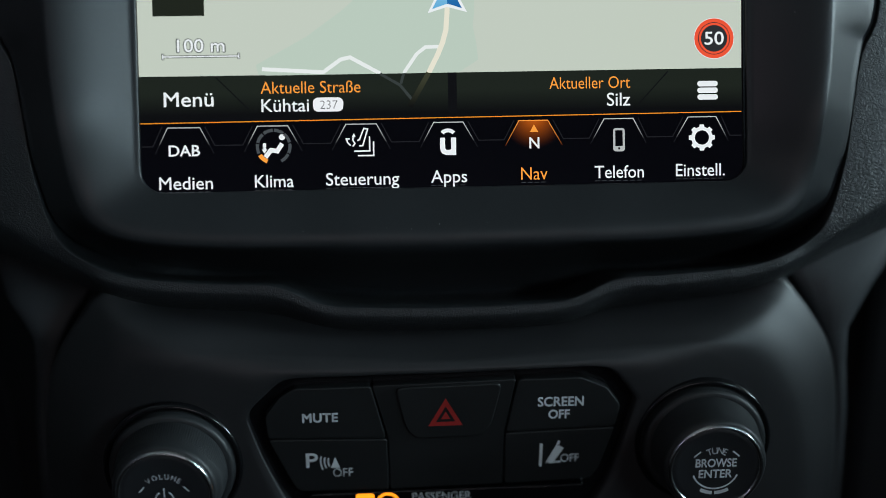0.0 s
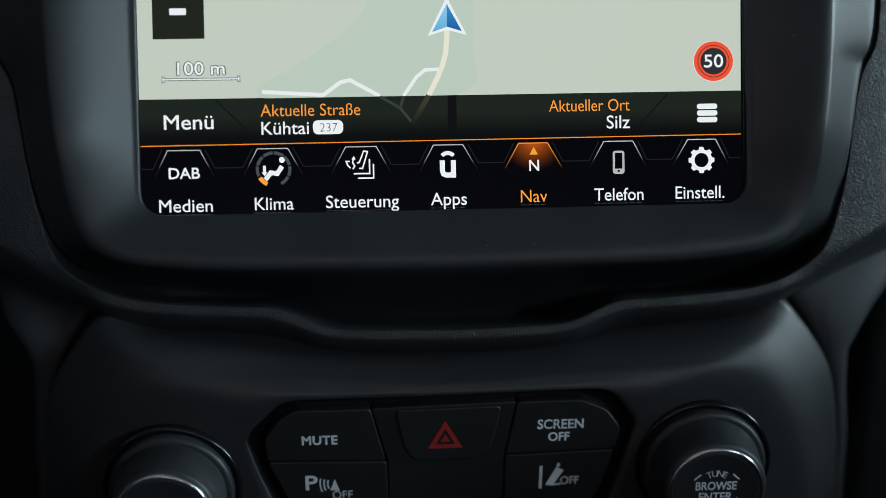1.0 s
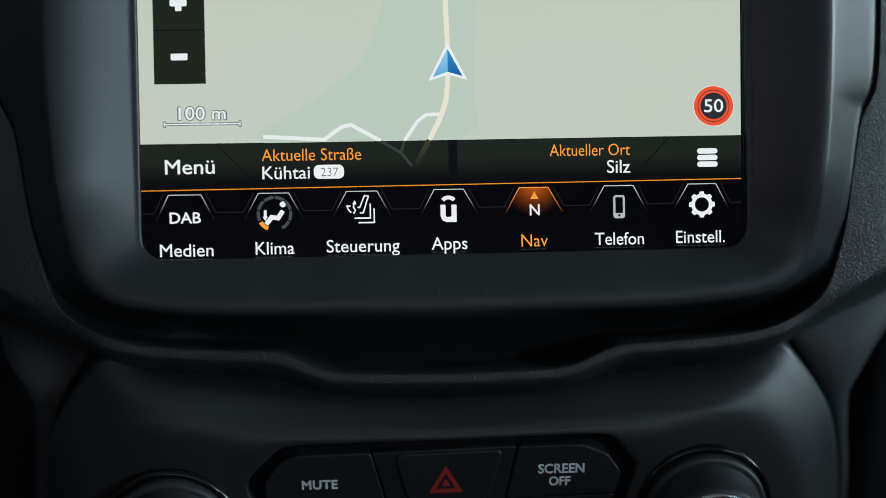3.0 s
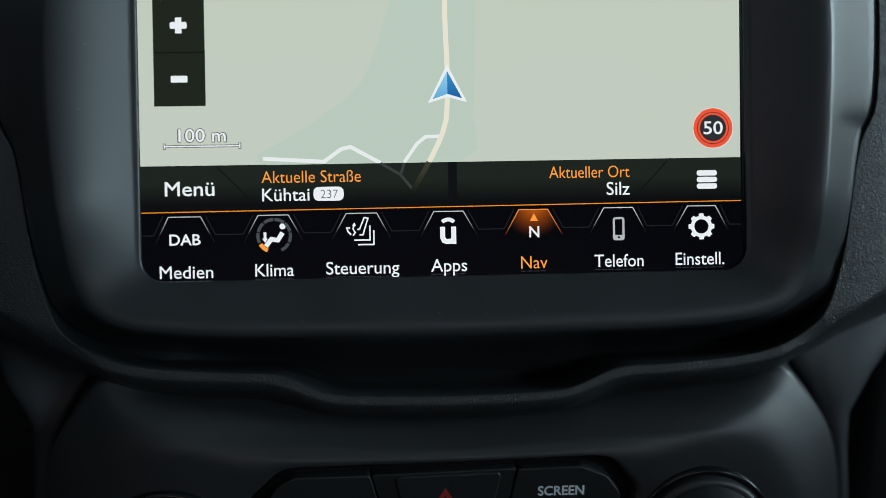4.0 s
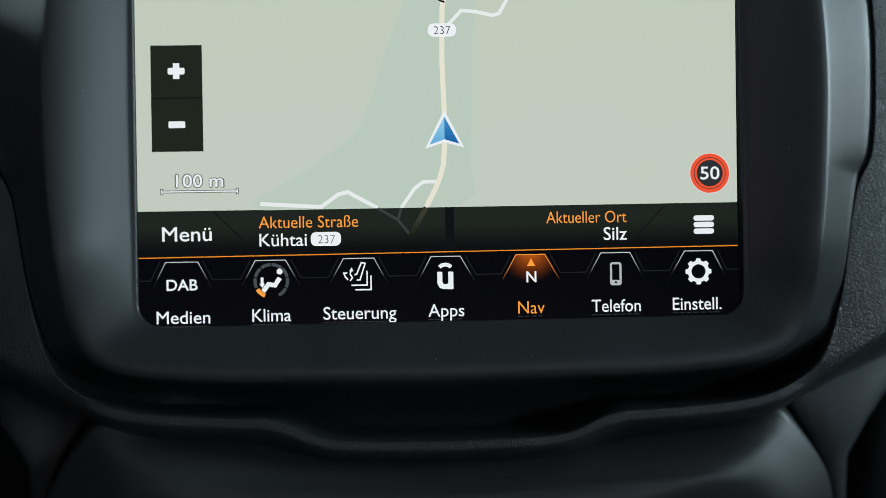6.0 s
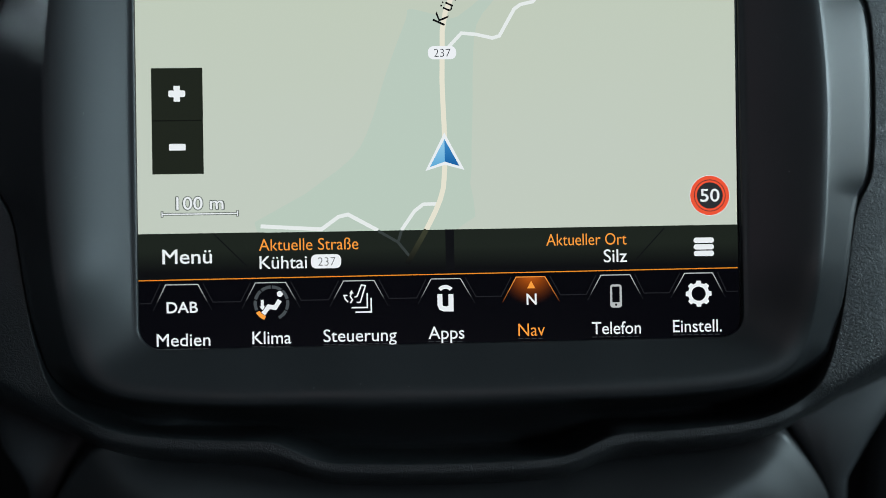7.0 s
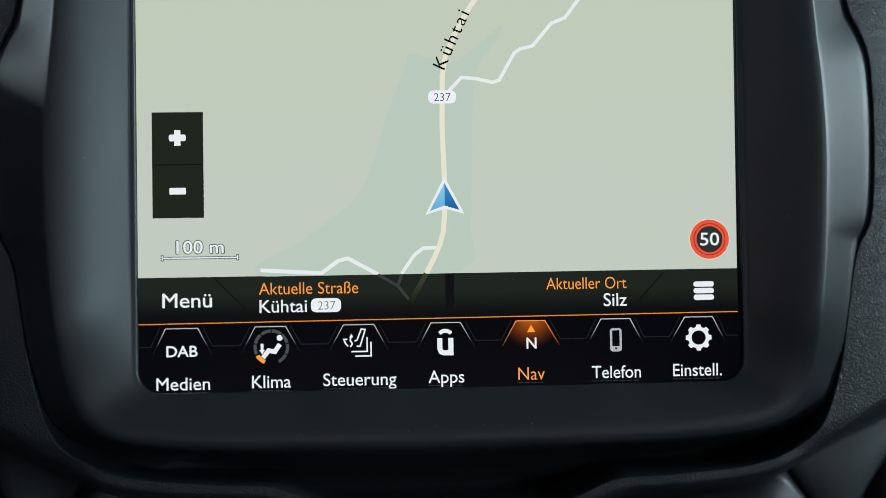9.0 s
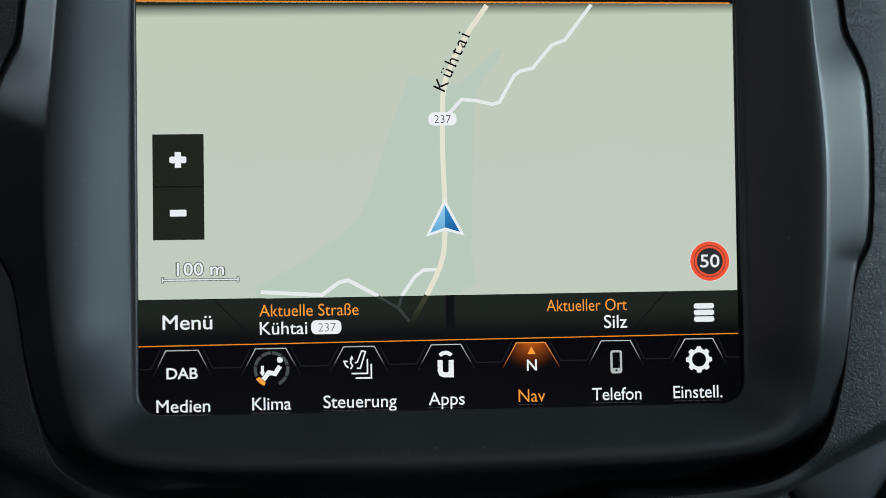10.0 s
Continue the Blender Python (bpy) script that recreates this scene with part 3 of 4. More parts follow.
# ---- switch block ----
block = thing("switch_block", PANEL, "block of black push buttons with pale printed legends", "button panel")
part("backplate", flat("backplate", [[(x, z) for x, z in shrink(r_rec, 0.4)]], 3.6, GLOSS_BLACK), block, "glossy black recessed backplate")


def button(name, poly, top):
    return part(name, raised(name, soft_corners(poly, 1.3, 4), 3.7, top, 0.45, BUTTON), block)


B_TOP = 0.5
mute = button("mute_button", [(-53.4, -16.8), (-52.9, -24.2), (-18.5, -24.95), (-22.6, -8.0), (-44.6, -8.2), (-49.0, -10.8)], B_TOP)
part("legend", words("legend", "MUTE", -42.7, -32.3, -19.1, -16.1, B_TOP - 0.06, LEGEND, 1.05, 0.13), mute)
park = button("parking_sensor_button", [(-52.8, -24.5), (-47.0, -38.0), (-44.6, -42.0), (-18.0, -42.2), (-18.2, -25.2)], B_TOP)
scr = button("screen_off_button", [(16.4, -23.9), (48.7, -22.8), (50.0, -16.0), (45.8, -10.0), (38.2, -6.7), (19.9, -6.9)], B_TOP)
part("legend", words("legend", "SCREEN", 25.7, 39.2, -15.8, -12.7, B_TOP - 0.06, LEGEND, 1.0, 0.1), scr)
part("legend", words("legend", "OFF", 28.9, 35.2, -19.8, -16.9, B_TOP - 0.06, LEGEND, 1.0, 0.1), scr)
lane = button("lane_assist_button", [(16.2, -41.2), (41.9, -40.2), (44.4, -36.5), (48.6, -23.1), (16.3, -24.2)], B_TOP)
y_leg = B_TOP - 0.06
part("legend", words("legend", "P", -42.2, -38.6, -34.0, -29.2, y_leg, LEGEND, 1.0, 0.12), park)
part("legend", words("legend", "OFF", -34.4, -28.5, -37.2, -34.5, y_leg, LEGEND), park)
part("legend", flat("legend", [q for k in range(3) for q in stroke(arc(-31.5, -32.0, 6.4 - 1.1 * k, 165, 205, 6), 0.45)] + [[(-35.0, -34.2), (-32.2, -34.4), (-33.6, -30.6)]], y_leg, LEGEND), park)
part("legend", words("legend", "OFF", 32.9, 38.3, -34.3, -31.7, y_leg, LEGEND), lane)
part("legend", flat("legend", stroke([(27.1, -28.0), (26.9, -35.6)], 0.9) + [[(28.4, -34.4), (30.6, -34.6), (33.8, -29.6), (31.6, -28.4)]] + stroke([(31.9, -28.4), (32.4, -27.2)], 0.8) + stroke([(29.6, -34.4), (33.0, -34.2)], 0.6), y_leg, LEGEND), lane)
centre = part("centre_plate", raised("centre_plate", soft_corners([(-22.3, -7.9), (-18.0, -24.6), (-17.7, -42.1), (15.8, -41.2), (16.1, -24.0), (19.4, -6.9)], 0.8, 2), 3.7, 0.7, 0.35, BUTTON), block)
hazard = part("hazard_button", raised("hazard_button", soft_corners([(-15.8, -8.4), (-12.8, -21.6), (-10.0, -25.0), (8.8, -24.8), (12.2, -21.2), (15.4, -7.6)], 2.4, 4), 0.8, -0.1, 0.5, BUTTON), block)
hz = [(-6.3, -21.0), (4.0, -20.9), (-1.1, -11.9)]
part("warning_triangle", flat("warning_triangle", stroke(inset_poly(hz, 0.7), 1.3, True) + stroke(inset_poly(hz, 2.55), 0.75, True), -0.16, LEGEND_RED), hazard, "red double warning triangle")
strip = part("indicator_strip", raised("indicator_strip", soft_corners([(-42, -43.0), (-38, -56), (36, -55.4), (40.5, -41.9)], 1.2, 3), 3.7, 0.2, 0.4, GLOSS_BLACK), block)
part("lamp_symbol", flat("lamp_symbol", [rounded(-27.9, -22.4, -46.2, -43.1, 0.8, 3)] + stroke(arc(-18.4, -46.6, 3.2, 0, 360, 30), 0.95), 0.1, LAMP_AMBER), strip, "lit amber airbag warning symbol")
part("legend", words("legend", "PASSENGER", -11.2, 6.4, -45.8, -43.3, 0.1, LEGEND), strip)


# ---- knobs ----
def turned(name, rings, material, ridges=0, depth=0.0, ridge_rows=(), n=96, cap=False):
    """A turned solid about the y axis: rings of (radius, y) in mm from the back to the front."""
    loops = []
    for i, (r, y) in enumerate(rings):
        lp = []
        for k in range(n):
            a = 2 * math.pi * k / n
            rr = r + (depth if (ridges and i in ridge_rows and k % 4 in (0, 1)) else 0.0)
            lp.append((rr * math.cos(a), y, rr * math.sin(a)))
        loops.append(lp)
    return loft(name, loops, material, cap_last=cap)


def knob(name, x, z, label, ribs):
    ob = thing(name, PANEL @ Matrix.Translation((x * MM, 0.8 * MM, z * MM)), label, "knob", group="rotary knobs")
    part("base_ring", turned("base_ring", [(20.3, 1.0), (20.2, -0.6), (19.8, -1.1), (19.1, -1.2), (18.6, -0.8), (18.4, 0.5)], GLOSS_BLACK), ob, "glossy black ring at the base")
    part("collar", turned("collar", [(18.2, 0.4), (18.1, -2.6), (17.8, -3.4), (17.1, -3.7), (16.2, -3.7)], KNOB_RUBBER), ob)
    part("grip", turned("grip", [(16.2, -3.6), (16.1, -4.4), (15.9, -4.7), (15.2, -11.6), (15.1, -11.9), (14.9, -14.2), (14.5, -15.1), (14.1, -15.5), (13.6, -15.6)], KNOB_RUBBER, ribs, 0.22, (2, 3), 560), ob, "finely ribbed black grip" if ribs else "smooth black grip")
    part("chrome_ring", turned("chrome_ring", [(13.7, -15.4), (13.65, -15.9), (13.5, -16.3), (13.2, -16.5), (12.9, -16.5), (12.6, -16.3), (12.4, -16.0), (12.3, -15.6)], CHROME), ob, "bright chrome ring")
    part("cap", turned("cap", [(12.4, -15.7), (12.2, -15.9), (11.0, -15.8), (8.0, -15.6), (4.0, -15.5), (0.5, -15.5)], CAP_BLACK, cap=True), ob, "glossy black cap with printed legend")
    return ob


volume = knob("volume_knob", -80.8, -32.1, "black ribbed volume knob with chrome ring and power symbol", 1)
part("legend", words_on_arc("legend", "VOLUME", 0, -1.7, 6.6, 90, 84, 1.5, -16.0, LEGEND), volume)
part("legend", flat("legend", stroke([(-6.9, 0.9), (-5.4, 2.5)], 0.35) + stroke([(6.9, 0.9), (5.4, 2.5)], 0.35), -16.0, LEGEND), volume)
part("power_symbol", flat("power_symbol", stroke(arc(0, -1.6, 2.5, 120, 420, 30), 0.45) + stroke([(0, -1.0), (0, 2.0)], 0.45), -16.0, LEGEND), volume)
tuner = knob("tuning_knob", 75.0, -28.5, "black tuning knob with chrome ring and printed cap", 0)
part("legend", words_on_arc("legend", "TUNE", 0, 0, 4.6, 90, 62, 2.0, -16.0, LEGEND), tuner)
part("legend", words("legend", "BROWSE", -5.9, 5.9, 0.3, 3.0, -16.0, LEGEND, 1.0, 0.08), tuner)
part("legend", words("legend", "ENTER", -4.8, 4.8, -3.2, -0.5, -16.0, LEGEND, 1.0, 0.08), tuner)
part("legend", flat("legend", stroke(arc(0, 0, 6.7, 200, 340, 20), 0.5), -16.0, LEGEND), tuner)
part("legend", flat("legend", stroke([(-6.5, 3.6), (-4.6, 5.3)], 0.45) + stroke([(6.5, 3.6), (4.6, 5.3)], 0.45), -16.0, LEGEND), tuner)
part("legend", flat("legend", band(0, 0, 7.5, 8.6, 240, 266, 6) + band(0, 0, 7.5, 8.6, 271, 300, 6), -16.0, LEGEND), tuner)

# ---- touchscreen ----
tablet = thing("touchscreen", DASH, "lit touchscreen showing a navigation map above a black menu bar", "touchscreen")
part("panel", raised("panel", rounded(-86.4, 86.4, -33.6, 96.6, 6.8, 8), 8.0, 1.1, 0.2, GLOSS_BLACK), tablet, "black glass panel")
Y0 = 0.95


def lay(name, me, label=""):
    return part(name, me, tablet, label)


lay("backlight", flat("backlight", [rounded(-86.0, 86.0, -33.4, 96.4, 6.5, 8)], Y0, SCREEN_BLACK))
lay("map", flat("map", [[(-86, 0), (85.75, 0), (86.3, 83.6), (-86, 85.3)]], Y0 - 0.05, MAP), "pale green navigation map")
lay("map_valley", flat("map_valley", [closed_curve([(-52.4, 0.1), (-38.7, 10.7), (-25.0, 21.0), (-19.5, 31), (-15.8, 42.7), (-12.0, 53), (-9.0, 60.6), (-8.0, 63.4), (-1, 61.8), (5.6, 61.0), (18.0, 71.0), (17.1, 66.9), (11.2, 58.8), (9.9, 46), (9.7, 35.9), (9.2, 24), (8.6, 13.2), (4.6, 0.1)], 3).tolist()], Y0 - 0.1, VALLEY))
lay("map_top_shade", flat("map_top_shade", [[(-86, 80.6), (86.25, 79.0), (86.28, 83.55), (-86, 85.2)]], Y0 - 0.12, TOP_SHADE))
lay("map_track", flat("map_track", stroke([(44.9, 83.6), (37.0, 73.3), (33.1, 71.8), (27.5, 65.2), (23.9, 64.4), (22.1, 63.1), (17.7, 55.4), (15.7, 54.8), (11, 55.9), (6.8, 56.3), (3.0, 52.3), (1.2, 49.5)], 1.0), Y0 - 0.15, SIDE_ROAD))
lay("map_track", flat("map_track", stroke([(-51.4, 1.7), (-34.1, 0.6), (-29.2, 4.1), (-26.5, 4.7), (-18.0, -0.0)], 1.1), Y0 - 0.15, SIDE_ROAD))
lay("map_track", flat("map_track", stroke([(-11.3, -0.0), (-7.5, 5.4), (-5.0, 7.3), (-0.2, 7.4)], 1.0), Y0 - 0.15, SIDE_ROAD))
lay("map_road", flat("map_road", stroke([(14.5, 83.6), (9.1, 76.0), (4.9, 68.6), (2.2, 62.1), (1.3, 57), (1.2, 52.3), (1.0, 42.6), (1.2, 35), (1.4, 29.5), (1.5, 22), (1.3, 16.6), (0.9, 12), (-0.1, 8.5), (-1.6, 5), (-4.2, 0.0)], 1.45), Y0 - 0.2, ROAD))
lay("road_name", words_turned("road_name", "Kühtai", 1.9, 58.4, 65.0, 17.9, 3.7, Y0 - 0.3, INK, 1.25))
lay("road_shield", flat("road_shield", [rounded(-2.9, 5.2, 48.8, 52.6, 1.6, 5)], Y0 - 0.3, SHIELD))
lay("shield_number", words("shield_number", "237", -1.2, 3.6, 49.5, 51.8, Y0 - 0.35, SHIELD_INK, thin=0.010))
lay("position_arrow_edge", flat("position_arrow_edge", [[(1.4, 27.8), (-4.2, 16.8), (1.4, 18.5)], [(1.4, 27.8), (1.4, 18.5), (7.0, 17.0)]], Y0 - 0.4, WHITE))
lay("position_arrow", flat("position_arrow", [[(1.4, 25.9), (-2.9, 17.9), (1.4, 19.4)]], Y0 - 0.45, ARROW_LIGHT), "light blue half of the position arrow")
lay("position_arrow", flat("position_arrow", [[(1.4, 25.9), (1.4, 19.4), (5.6, 18.1)]], Y0 - 0.45, ARROW_DARK), "dark blue half of the position arrow")
lay("zoom_keys", flat("zoom_keys", [[(-81.7, 16.9), (-67.2, 16.9), (-67.2, 47.1), (-81.7, 47.1)]], Y0 - 0.2, ZOOM_BLACK), "black zoom keys")
lay("zoom_divider", flat("zoom_divider", stroke([(-81.6, 32.1), (-67.3, 32.1)], 0.35), Y0 - 0.25, ZOOM_LINE))
lay("plus_sign", flat("plus_sign", [rounded(-76.9, -72.1, 38.8, 40.7, 0.5, 3)] + [[(-75.4, 37.5), (-73.6, 37.5), (-73.6, 38.8), (-75.4, 38.8)], [(-75.4, 40.7), (-73.6, 40.7), (-73.6, 42.0), (-75.4, 42.0)]], Y0 - 0.3, WHITE))
lay("minus_sign", flat("minus_sign", [rounded(-76.9, -72.2, 23.6, 25.5, 0.3, 3)], Y0 - 0.3, WHITE))
lay("scale_text_edge", words("scale_text_edge", "100 m", -75.4, -61.4, 6.5, 10.6, Y0 - 0.3, OUTLINE, 1.0, 0.28))
lay("scale_text", words("scale_text", "100 m", -75.05, -61.75, 6.75, 10.35, Y0 - 0.35, WHITE, 1.0, 0.04))
lay("scale_bar_edge", flat("scale_bar_edge", stroke([(-79.2, 5.5), (-57.7, 5.5)], 0.78) + stroke([(-79.1, 4.6), (-79.1, 6.4)], 0.8) + stroke([(-57.8, 4.6), (-57.8, 6.4)], 0.8), Y0 - 0.3, OUTLINE))
lay("scale_bar", flat("scale_bar", stroke([(-79.0, 5.5), (-57.9, 5.5)], 0.34) + stroke([(-79.1, 4.8), (-79.1, 6.2)], 0.3) + stroke([(-57.8, 4.8), (-57.8, 6.2)], 0.3), Y0 - 0.35, WHITE))
lay("speed_sign_edge", flat("speed_sign_edge", [disc(77.85, 8.6, 5.85)], Y0 - 0.25, WHITE))
lay("speed_sign_ring", flat("speed_sign_ring", [disc(77.85, 8.6, 5.7)], Y0 - 0.3, SIGN_RED), "red ring of the speed sign")
lay("speed_sign_gap", flat("speed_sign_gap", [disc(77.85, 8.6, 4.62)], Y0 - 0.35, SIGN_DARK))
lay("speed_sign_inner_ring", flat("speed_sign_inner_ring", band(77.85, 8.6, 3.8, 4.42, 0, 360, 48), Y0 - 0.4, SIGN_RED))
lay("speed_number", words("speed_number", "50", 75.05, 80.65, 6.8, 10.5, Y0 - 0.45, WHITE, 1.0, 0.06))
lay("header_bar", flat("header_bar", [[(-86, 85.3), (85.45, 83.6), (85.45, 96.2), (-86, 96.2)]], Y0 - 0.1, BAR_SPLIT))
lay("header_line", flat("header_line", stroke([(-86, 85.5), (85.4, 83.75)], 0.36), Y0 - 0.3, LINE_ORANGE))

# street bar
lay("street_bar", flat("street_bar", [[(-86, -13.1), (85.75, -12.3), (85.75, 0.12), (-86, -0.18)]], Y0 - 0.25, BAR), "dark bar with street and town names")
lay("bar_divider", flat("bar_divider", [[(1.2, -11.5), (3.7, -11.5), (3.7, 0), (1.2, 0)]], Y0 - 0.3, BAR_SPLIT))
lay("bar_corner_line", flat("bar_corner_line", stroke([(-64.6, -0.3), (-55.4, -9.6)], 0.3), Y0 - 0.3, BAR_SPLIT))
lay("bar_corner_line", flat("bar_corner_line", stroke([(64.4, -0.6), (56.0, -9.6)], 0.3), Y0 - 0.3, BAR_SPLIT))
lay("bar_road", flat("bar_road", stroke([(-4.2, 0.0), (-9.8, -9.6)], 1.45), Y0 - 0.3, BAR_ROAD))
lay("bar_track", flat("bar_track", stroke([(-18.0, -0.1), (-12.4, -3.4), (-9.2, -7.4)], 0.8) + stroke([(-12.2, -3.0), (-11.3, -0.1)], 0.8), Y0 - 0.28, BAR_SIDE))
YT = Y0 - 0.4
for body, x0, x1, base, top, mat, weight in (
        ("Menü", -79.2, -65.2, -8.6, -4.5, WHITE, 0.05), ("Aktuelle Straße", -51.9, -23.7, -5.25, -1.9, ORANGE, 0.0), ("Kühtai", -51.8, -38.35, -10.4, -6.8, WHITE, 0.03),
        ("Aktueller Ort", 30.2, 53.4, -5.15, -1.8, ORANGE, 0.0), ("Silz", 46.7, 53.4, -10.2, -6.5, WHITE, 0.03),
        ("DAB", -78.2, -69.4, -22.55, -19.4, WHITE, 0.07), ("N", 24.2, 27.1, -22.0, -18.8, WHITE, 0.07)):
    lay("bar_text", words("bar_text", body, x0, x1, base, top, YT, mat, 1.0, weight, 0.004 if mat is ORANGE else 0.0))
lay("street_shield", flat("street_shield", [rounded(-37.25, -28.65, -10.55, -6.55, 1.5, 4)], Y0 - 0.35, SHIELD))
lay("shield_number", words("shield_number", "237", -35.2, -30.3, -9.8, -7.4, Y0 - 0.4, SHIELD_INK, thin=0.014))
for z in (-4.3, -6.2, -8.1):
    lay("menu_stripe", flat("menu_stripe", [rounded(72.85, 78.8, z - 0.78, z + 0.78, 0.75, 4)], YT, WHITE))
lay("orange_line", flat("orange_line", stroke([(-86, -13.2), (85.6, -12.4)], 0.27), Y0 - 0.45, LINE_ORANGE), "thin glowing orange line")

# key row
KEY_ROW = [("Medien", -81.1, -66.0, -31.95, WHITE, -82.0, -78.4, -69.3, -65.5), ("Klima", -54.15, -43.15, -31.75, WHITE, -57.0, -53.1, -44.5, -40.5), ("Steuerung", -34.0, -13.2, -31.55, WHITE, -32.1, -28.1, -19.4, -15.5),
        ("Apps", -4.1, 6.2, -31.3, WHITE, -7.0, -3.1, 5.3, 9.4), ("Nav", 21.7, 29.3, -30.9, ORANGE, 17.3, 21.3, 29.6, 33.7), ("Telefon", 42.9, 57.1, -30.85, WHITE, 41.8, 45.8, 54.2, 57.9), ("Einstell.", 66.4, 80.6, -30.7, WHITE, 65.9, 70.1, 78.2, 81.8)]
for k, (body, x0, x1, base, mat, a, b, c, d) in enumerate(KEY_ROW):
    top_z = -14.5 + 0.125 * k
    low_z = -21.8 + 0.16 * k
    lay("key_text", words("key_text", body, x0, x1, base, base + 3.55, YT, mat, 1.0, 0.0 if mat is ORANGE else 0.022, 0.003 if mat is ORANGE else 0.0))
    lay("key_outline", flat("key_outline", stroke([(a, low_z), (b, top_z), (c, top_z), (d, low_z)], 0.27), Y0 - 0.3, HEX_ORANGE if body == "Nav" else HEX_LINE), "thin trapezoid key outline")
    dashes = int((x1 - x0) / 1.9)
    lay("key_underline", flat("key_underline", [[(x0 + i * (x1 - x0) / dashes, base - 0.84), (x0 + (i + 0.72) * (x1 - x0) / dashes, base - 0.84), (x0 + (i + 0.72) * (x1 - x0) / dashes, base - 0.66), (x0 + i * (x1 - x0) / dashes, base - 0.66)] for i in range(dashes)], YT, UNDERLINE))
    if k < 6:
        na, nb = KEY_ROW[k + 1][5], KEY_ROW[k + 1][6]
        zl = -19.6 + 0.07 * k
        lay("key_link", flat("key_link", stroke([(c + 1.4, top_z + 0.2), (d + 0.3, zl), (na - 0.3, zl), (nb - 1.4, top_z + 0.2)], 0.28), Y0 - 0.2, DIM))
lay("key_link", flat("key_link", stroke([(-86, -19.7), (-82.6, -19.7), (-79.9, -14.1)], 0.28), Y0 - 0.2, DIM))
lay("key_link", flat("key_link", stroke([(79.7, -13.6), (82.2, -19.2), (85.6, -19.2)], 0.28), Y0 - 0.2, DIM))
lay("nav_key_glow", flat("nav_key_glow", [[(15.0, -25.0), (36.0, -25.0), (36.0, -21.0), (33.6, -20.9), (29.6, -14.0), (21.3, -14.0), (17.3, -20.9), (15.0, -21.0)]], Y0 - 0.22, NAV_GLOW), "orange glow of the chosen key")
lay("nav_pointer", flat("nav_pointer", [[(24.4, -17.3), (26.8, -17.3), (25.6, -15.1)]], YT, ORANGE))
# climate symbol: a ring of segments and a plain seat figure
CX, CZ = -48.6, -20.2
for i in range(7):
    a0 = 205 - i * 39
    lay("ring_segment", flat("ring_segment", band(CX, CZ, 4.15, 5.05, a0 - 35, a0, 10), YT, GREY))
lay("ring_segment", flat("ring_segment", band(CX, CZ, 4.0, 5.15, 211, 246, 10), YT, ORANGE), "lit orange ring segment")
lay("seat_figure", flat("seat_figure", [disc(-46.2, -17.6, 0.85, 20)], YT, WHITE))
lay("seat_figure", flat("seat_figure", stroke([(-51.0, -23.2), (-49.4, -21.2), (-47.6, -21.5), (-46.2, -19.4)], 1.3), YT, WHITE))
lay("air_pointer", flat("air_pointer", [[(-52.0, -21.0), (-51.2, -22.2), (-50.4, -21.0)], [(-51.6, -21.0), (-50.8, -21.0), (-50.8, -19.2), (-51.6, -19.2)]], YT, WHITE))
# seat heating symbol
lay("seat_outline", flat("seat_outline", stroke([(-25.0, -18.9), (-24.3, -18.7), (-23.0, -15.5), (-21.9, -15.7), (-23.4, -20.4), (-24.4, -20.4)], 0.42), YT, WHITE))
lay("seat_layer", flat("seat_layer", stroke([(-21.4, -17.8), (-21.4, -21.9), (-25.9, -21.9)], 0.42), YT, WHITE))
lay("seat_layer", flat("seat_layer", stroke([(-20.3, -19.2), (-20.3, -23.2), (-24.8, -23.2)], 0.42), YT, WHITE))
lay("heat_wave", flat("heat_wave", stroke([(-27.0, -18.4), (-28.0, -18.4), (-27.6, -19.5), (-26.8, -20.3)], 0.42) + stroke([(-26.2, -20.6), (-25.6, -19.7), (-26.2, -18.7), (-25.9, -17.6)], 0.42), YT, WHITE))
lay("heat_pointer", flat("heat_pointer", [[(-26.5, -17.9), (-25.3, -17.9), (-25.8, -16.8)]], YT, WHITE))
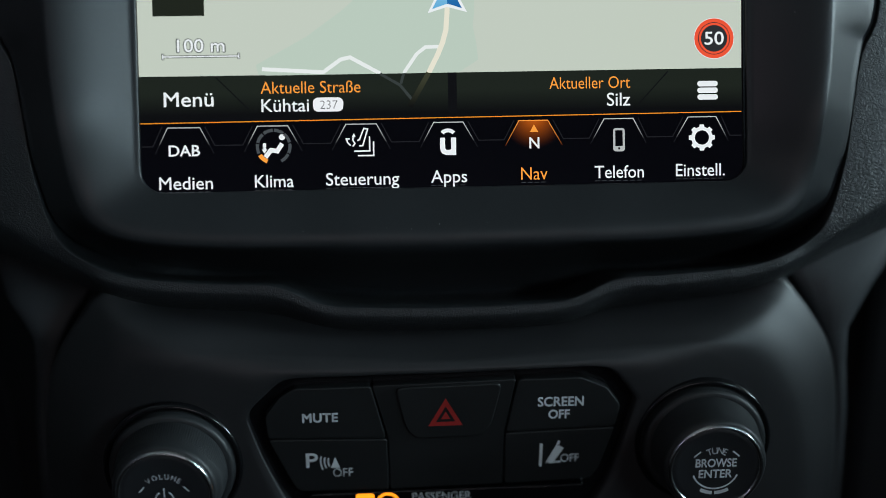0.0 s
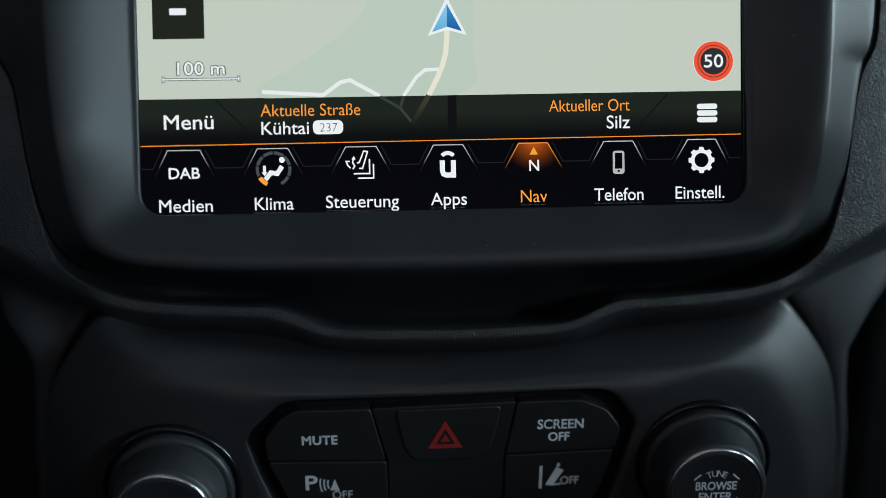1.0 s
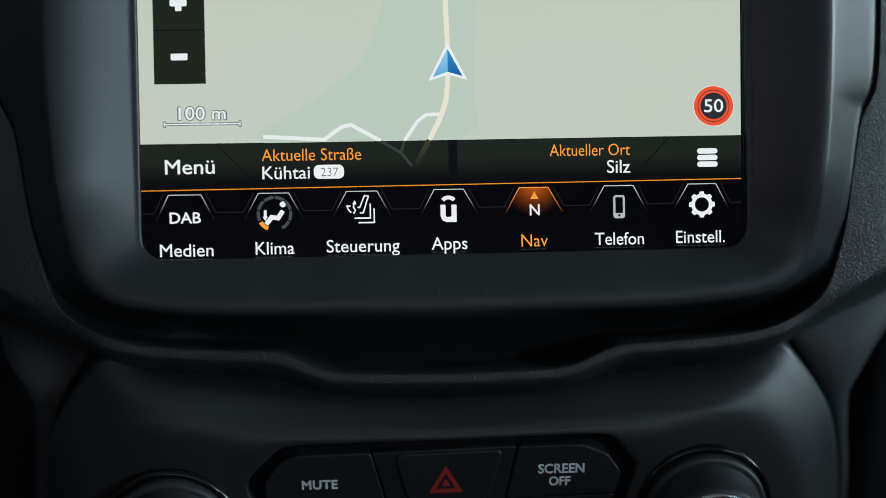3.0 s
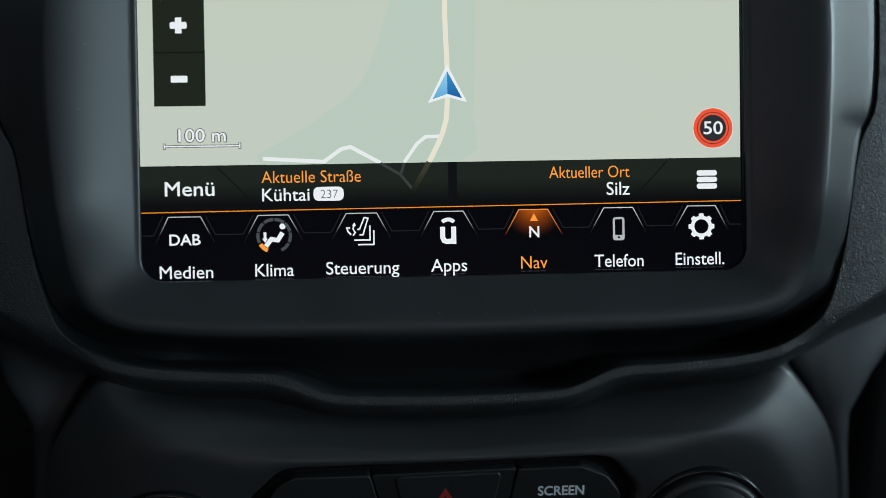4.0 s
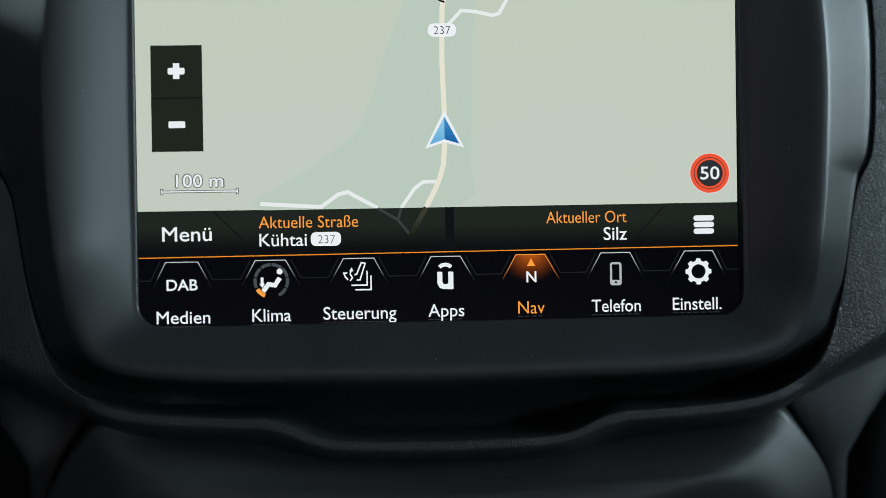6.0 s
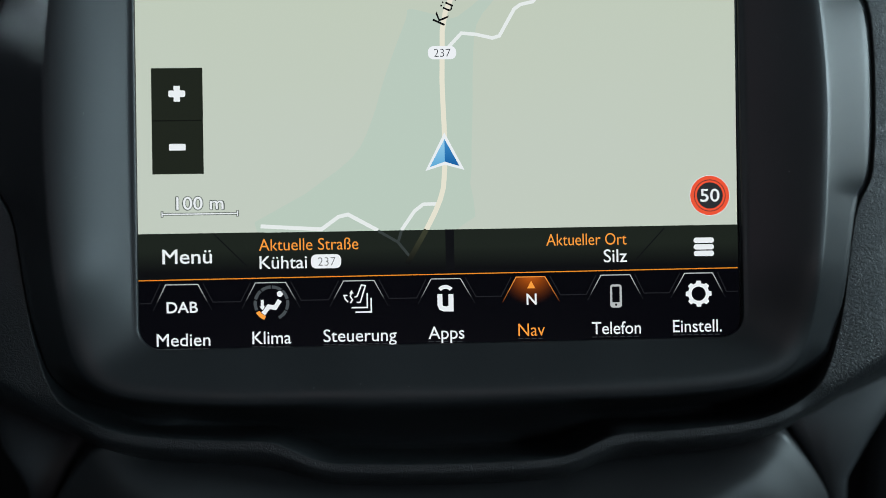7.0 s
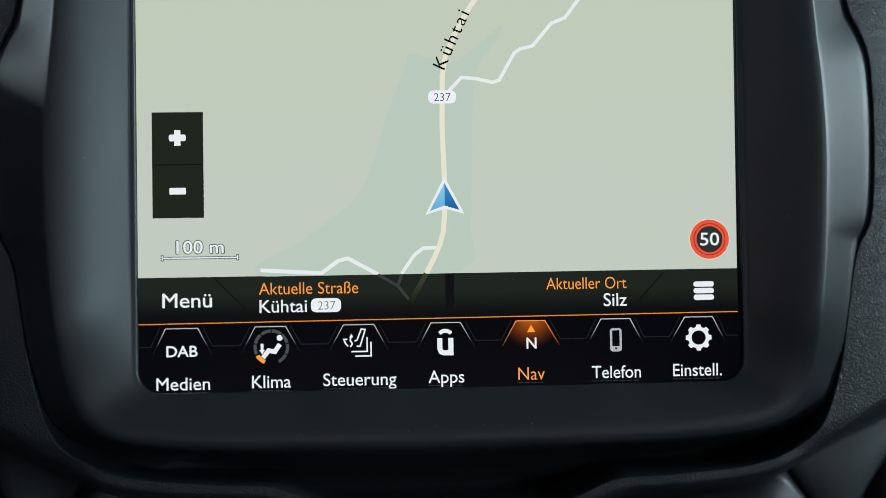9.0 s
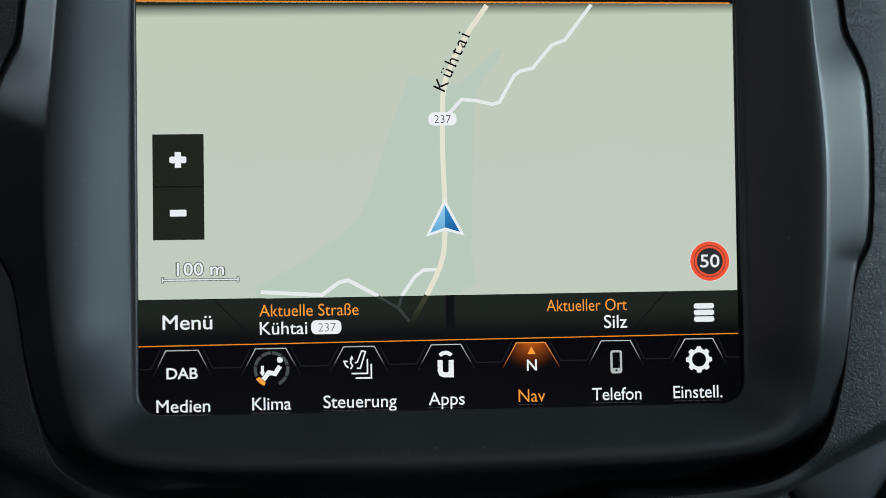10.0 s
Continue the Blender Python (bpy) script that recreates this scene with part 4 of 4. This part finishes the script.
# apps symbol: a plain cup shape under an arc
lay("apps_symbol", flat("apps_symbol", stroke([(-0.65, -18.5), (-0.65, -21.6), (-0.3, -22.4), (0.5, -22.75), (1.4, -22.75), (2.5, -22.3)], 1.45) + stroke([(2.5, -18.5), (2.5, -23.5)], 1.45), YT, WHITE), "white cup-shaped symbol")
lay("apps_arc", flat("apps_arc", band(0.95, -18.6, 1.6, 2.7, 40, 140, 12), YT, WHITE))
# phone
lay("phone_symbol", flat("phone_symbol", stroke(rounded(48.65, 51.4, -22.95, -16.9, 0.5, 3), 0.62, True) + [[(48.7, -23.05), (51.35, -23.05), (51.35, -21.75), (48.7, -21.75)]], YT, PALE))
lay("phone_key", flat("phone_key", [disc(50.02, -22.4, 0.33, 14)], YT - 0.05, INK))
# gear
teeth = []
for i in range(8):
    a = radians(45 * i + 90)
    ca, sa = math.cos(a), math.sin(a)
    teeth.append([(74.05 + ca * r - sa * w, -19.7 + sa * r + ca * w) for r, w in ((2.7, -0.85), (3.75, -0.6), (3.75, 0.6), (2.7, 0.85))])
lay("gear_symbol", flat("gear_symbol", band(74.05, -19.7, 2.05, 3.1, 0, 360, 40) + teeth, YT, WHITE))

# dust specks lying on the surround and glass edge
rng = random.Random(4)
specks = []
for i in range(30):
    f = rng.uniform(0.12, 0.88)
    if rng.random() < 0.6:
        x, z = rng.uniform(-82, 82), -48.4 + f * 15.2
        y = float(np.interp(f, [p[0] for p in SLOPE], [p[1] for p in SLOPE])) - 0.04
    else:
        x, z = rng.choice((-1, 1)) * (109.0 - f * 22.6), rng.uniform(10, 80)
        y = side_slope(f) - 0.04
    r = rng.uniform(0.05, 0.13)
    specks.append([(x + r * math.cos(a) * rng.uniform(0.6, 1.4), y, z + r * math.sin(a)) for a in (0, 1.2, 2.5, 3.7, 5.0)])
verts = [tuple(c * MM for c in p) for sp in specks for p in sp]
thing("dust", DASH, "tiny pale dust specks on the black plastic", "dust", mesh_from("dust", verts, [tuple(range(5 * i, 5 * i + 5)) for i in range(len(specks))], DUST), kind="stuff")
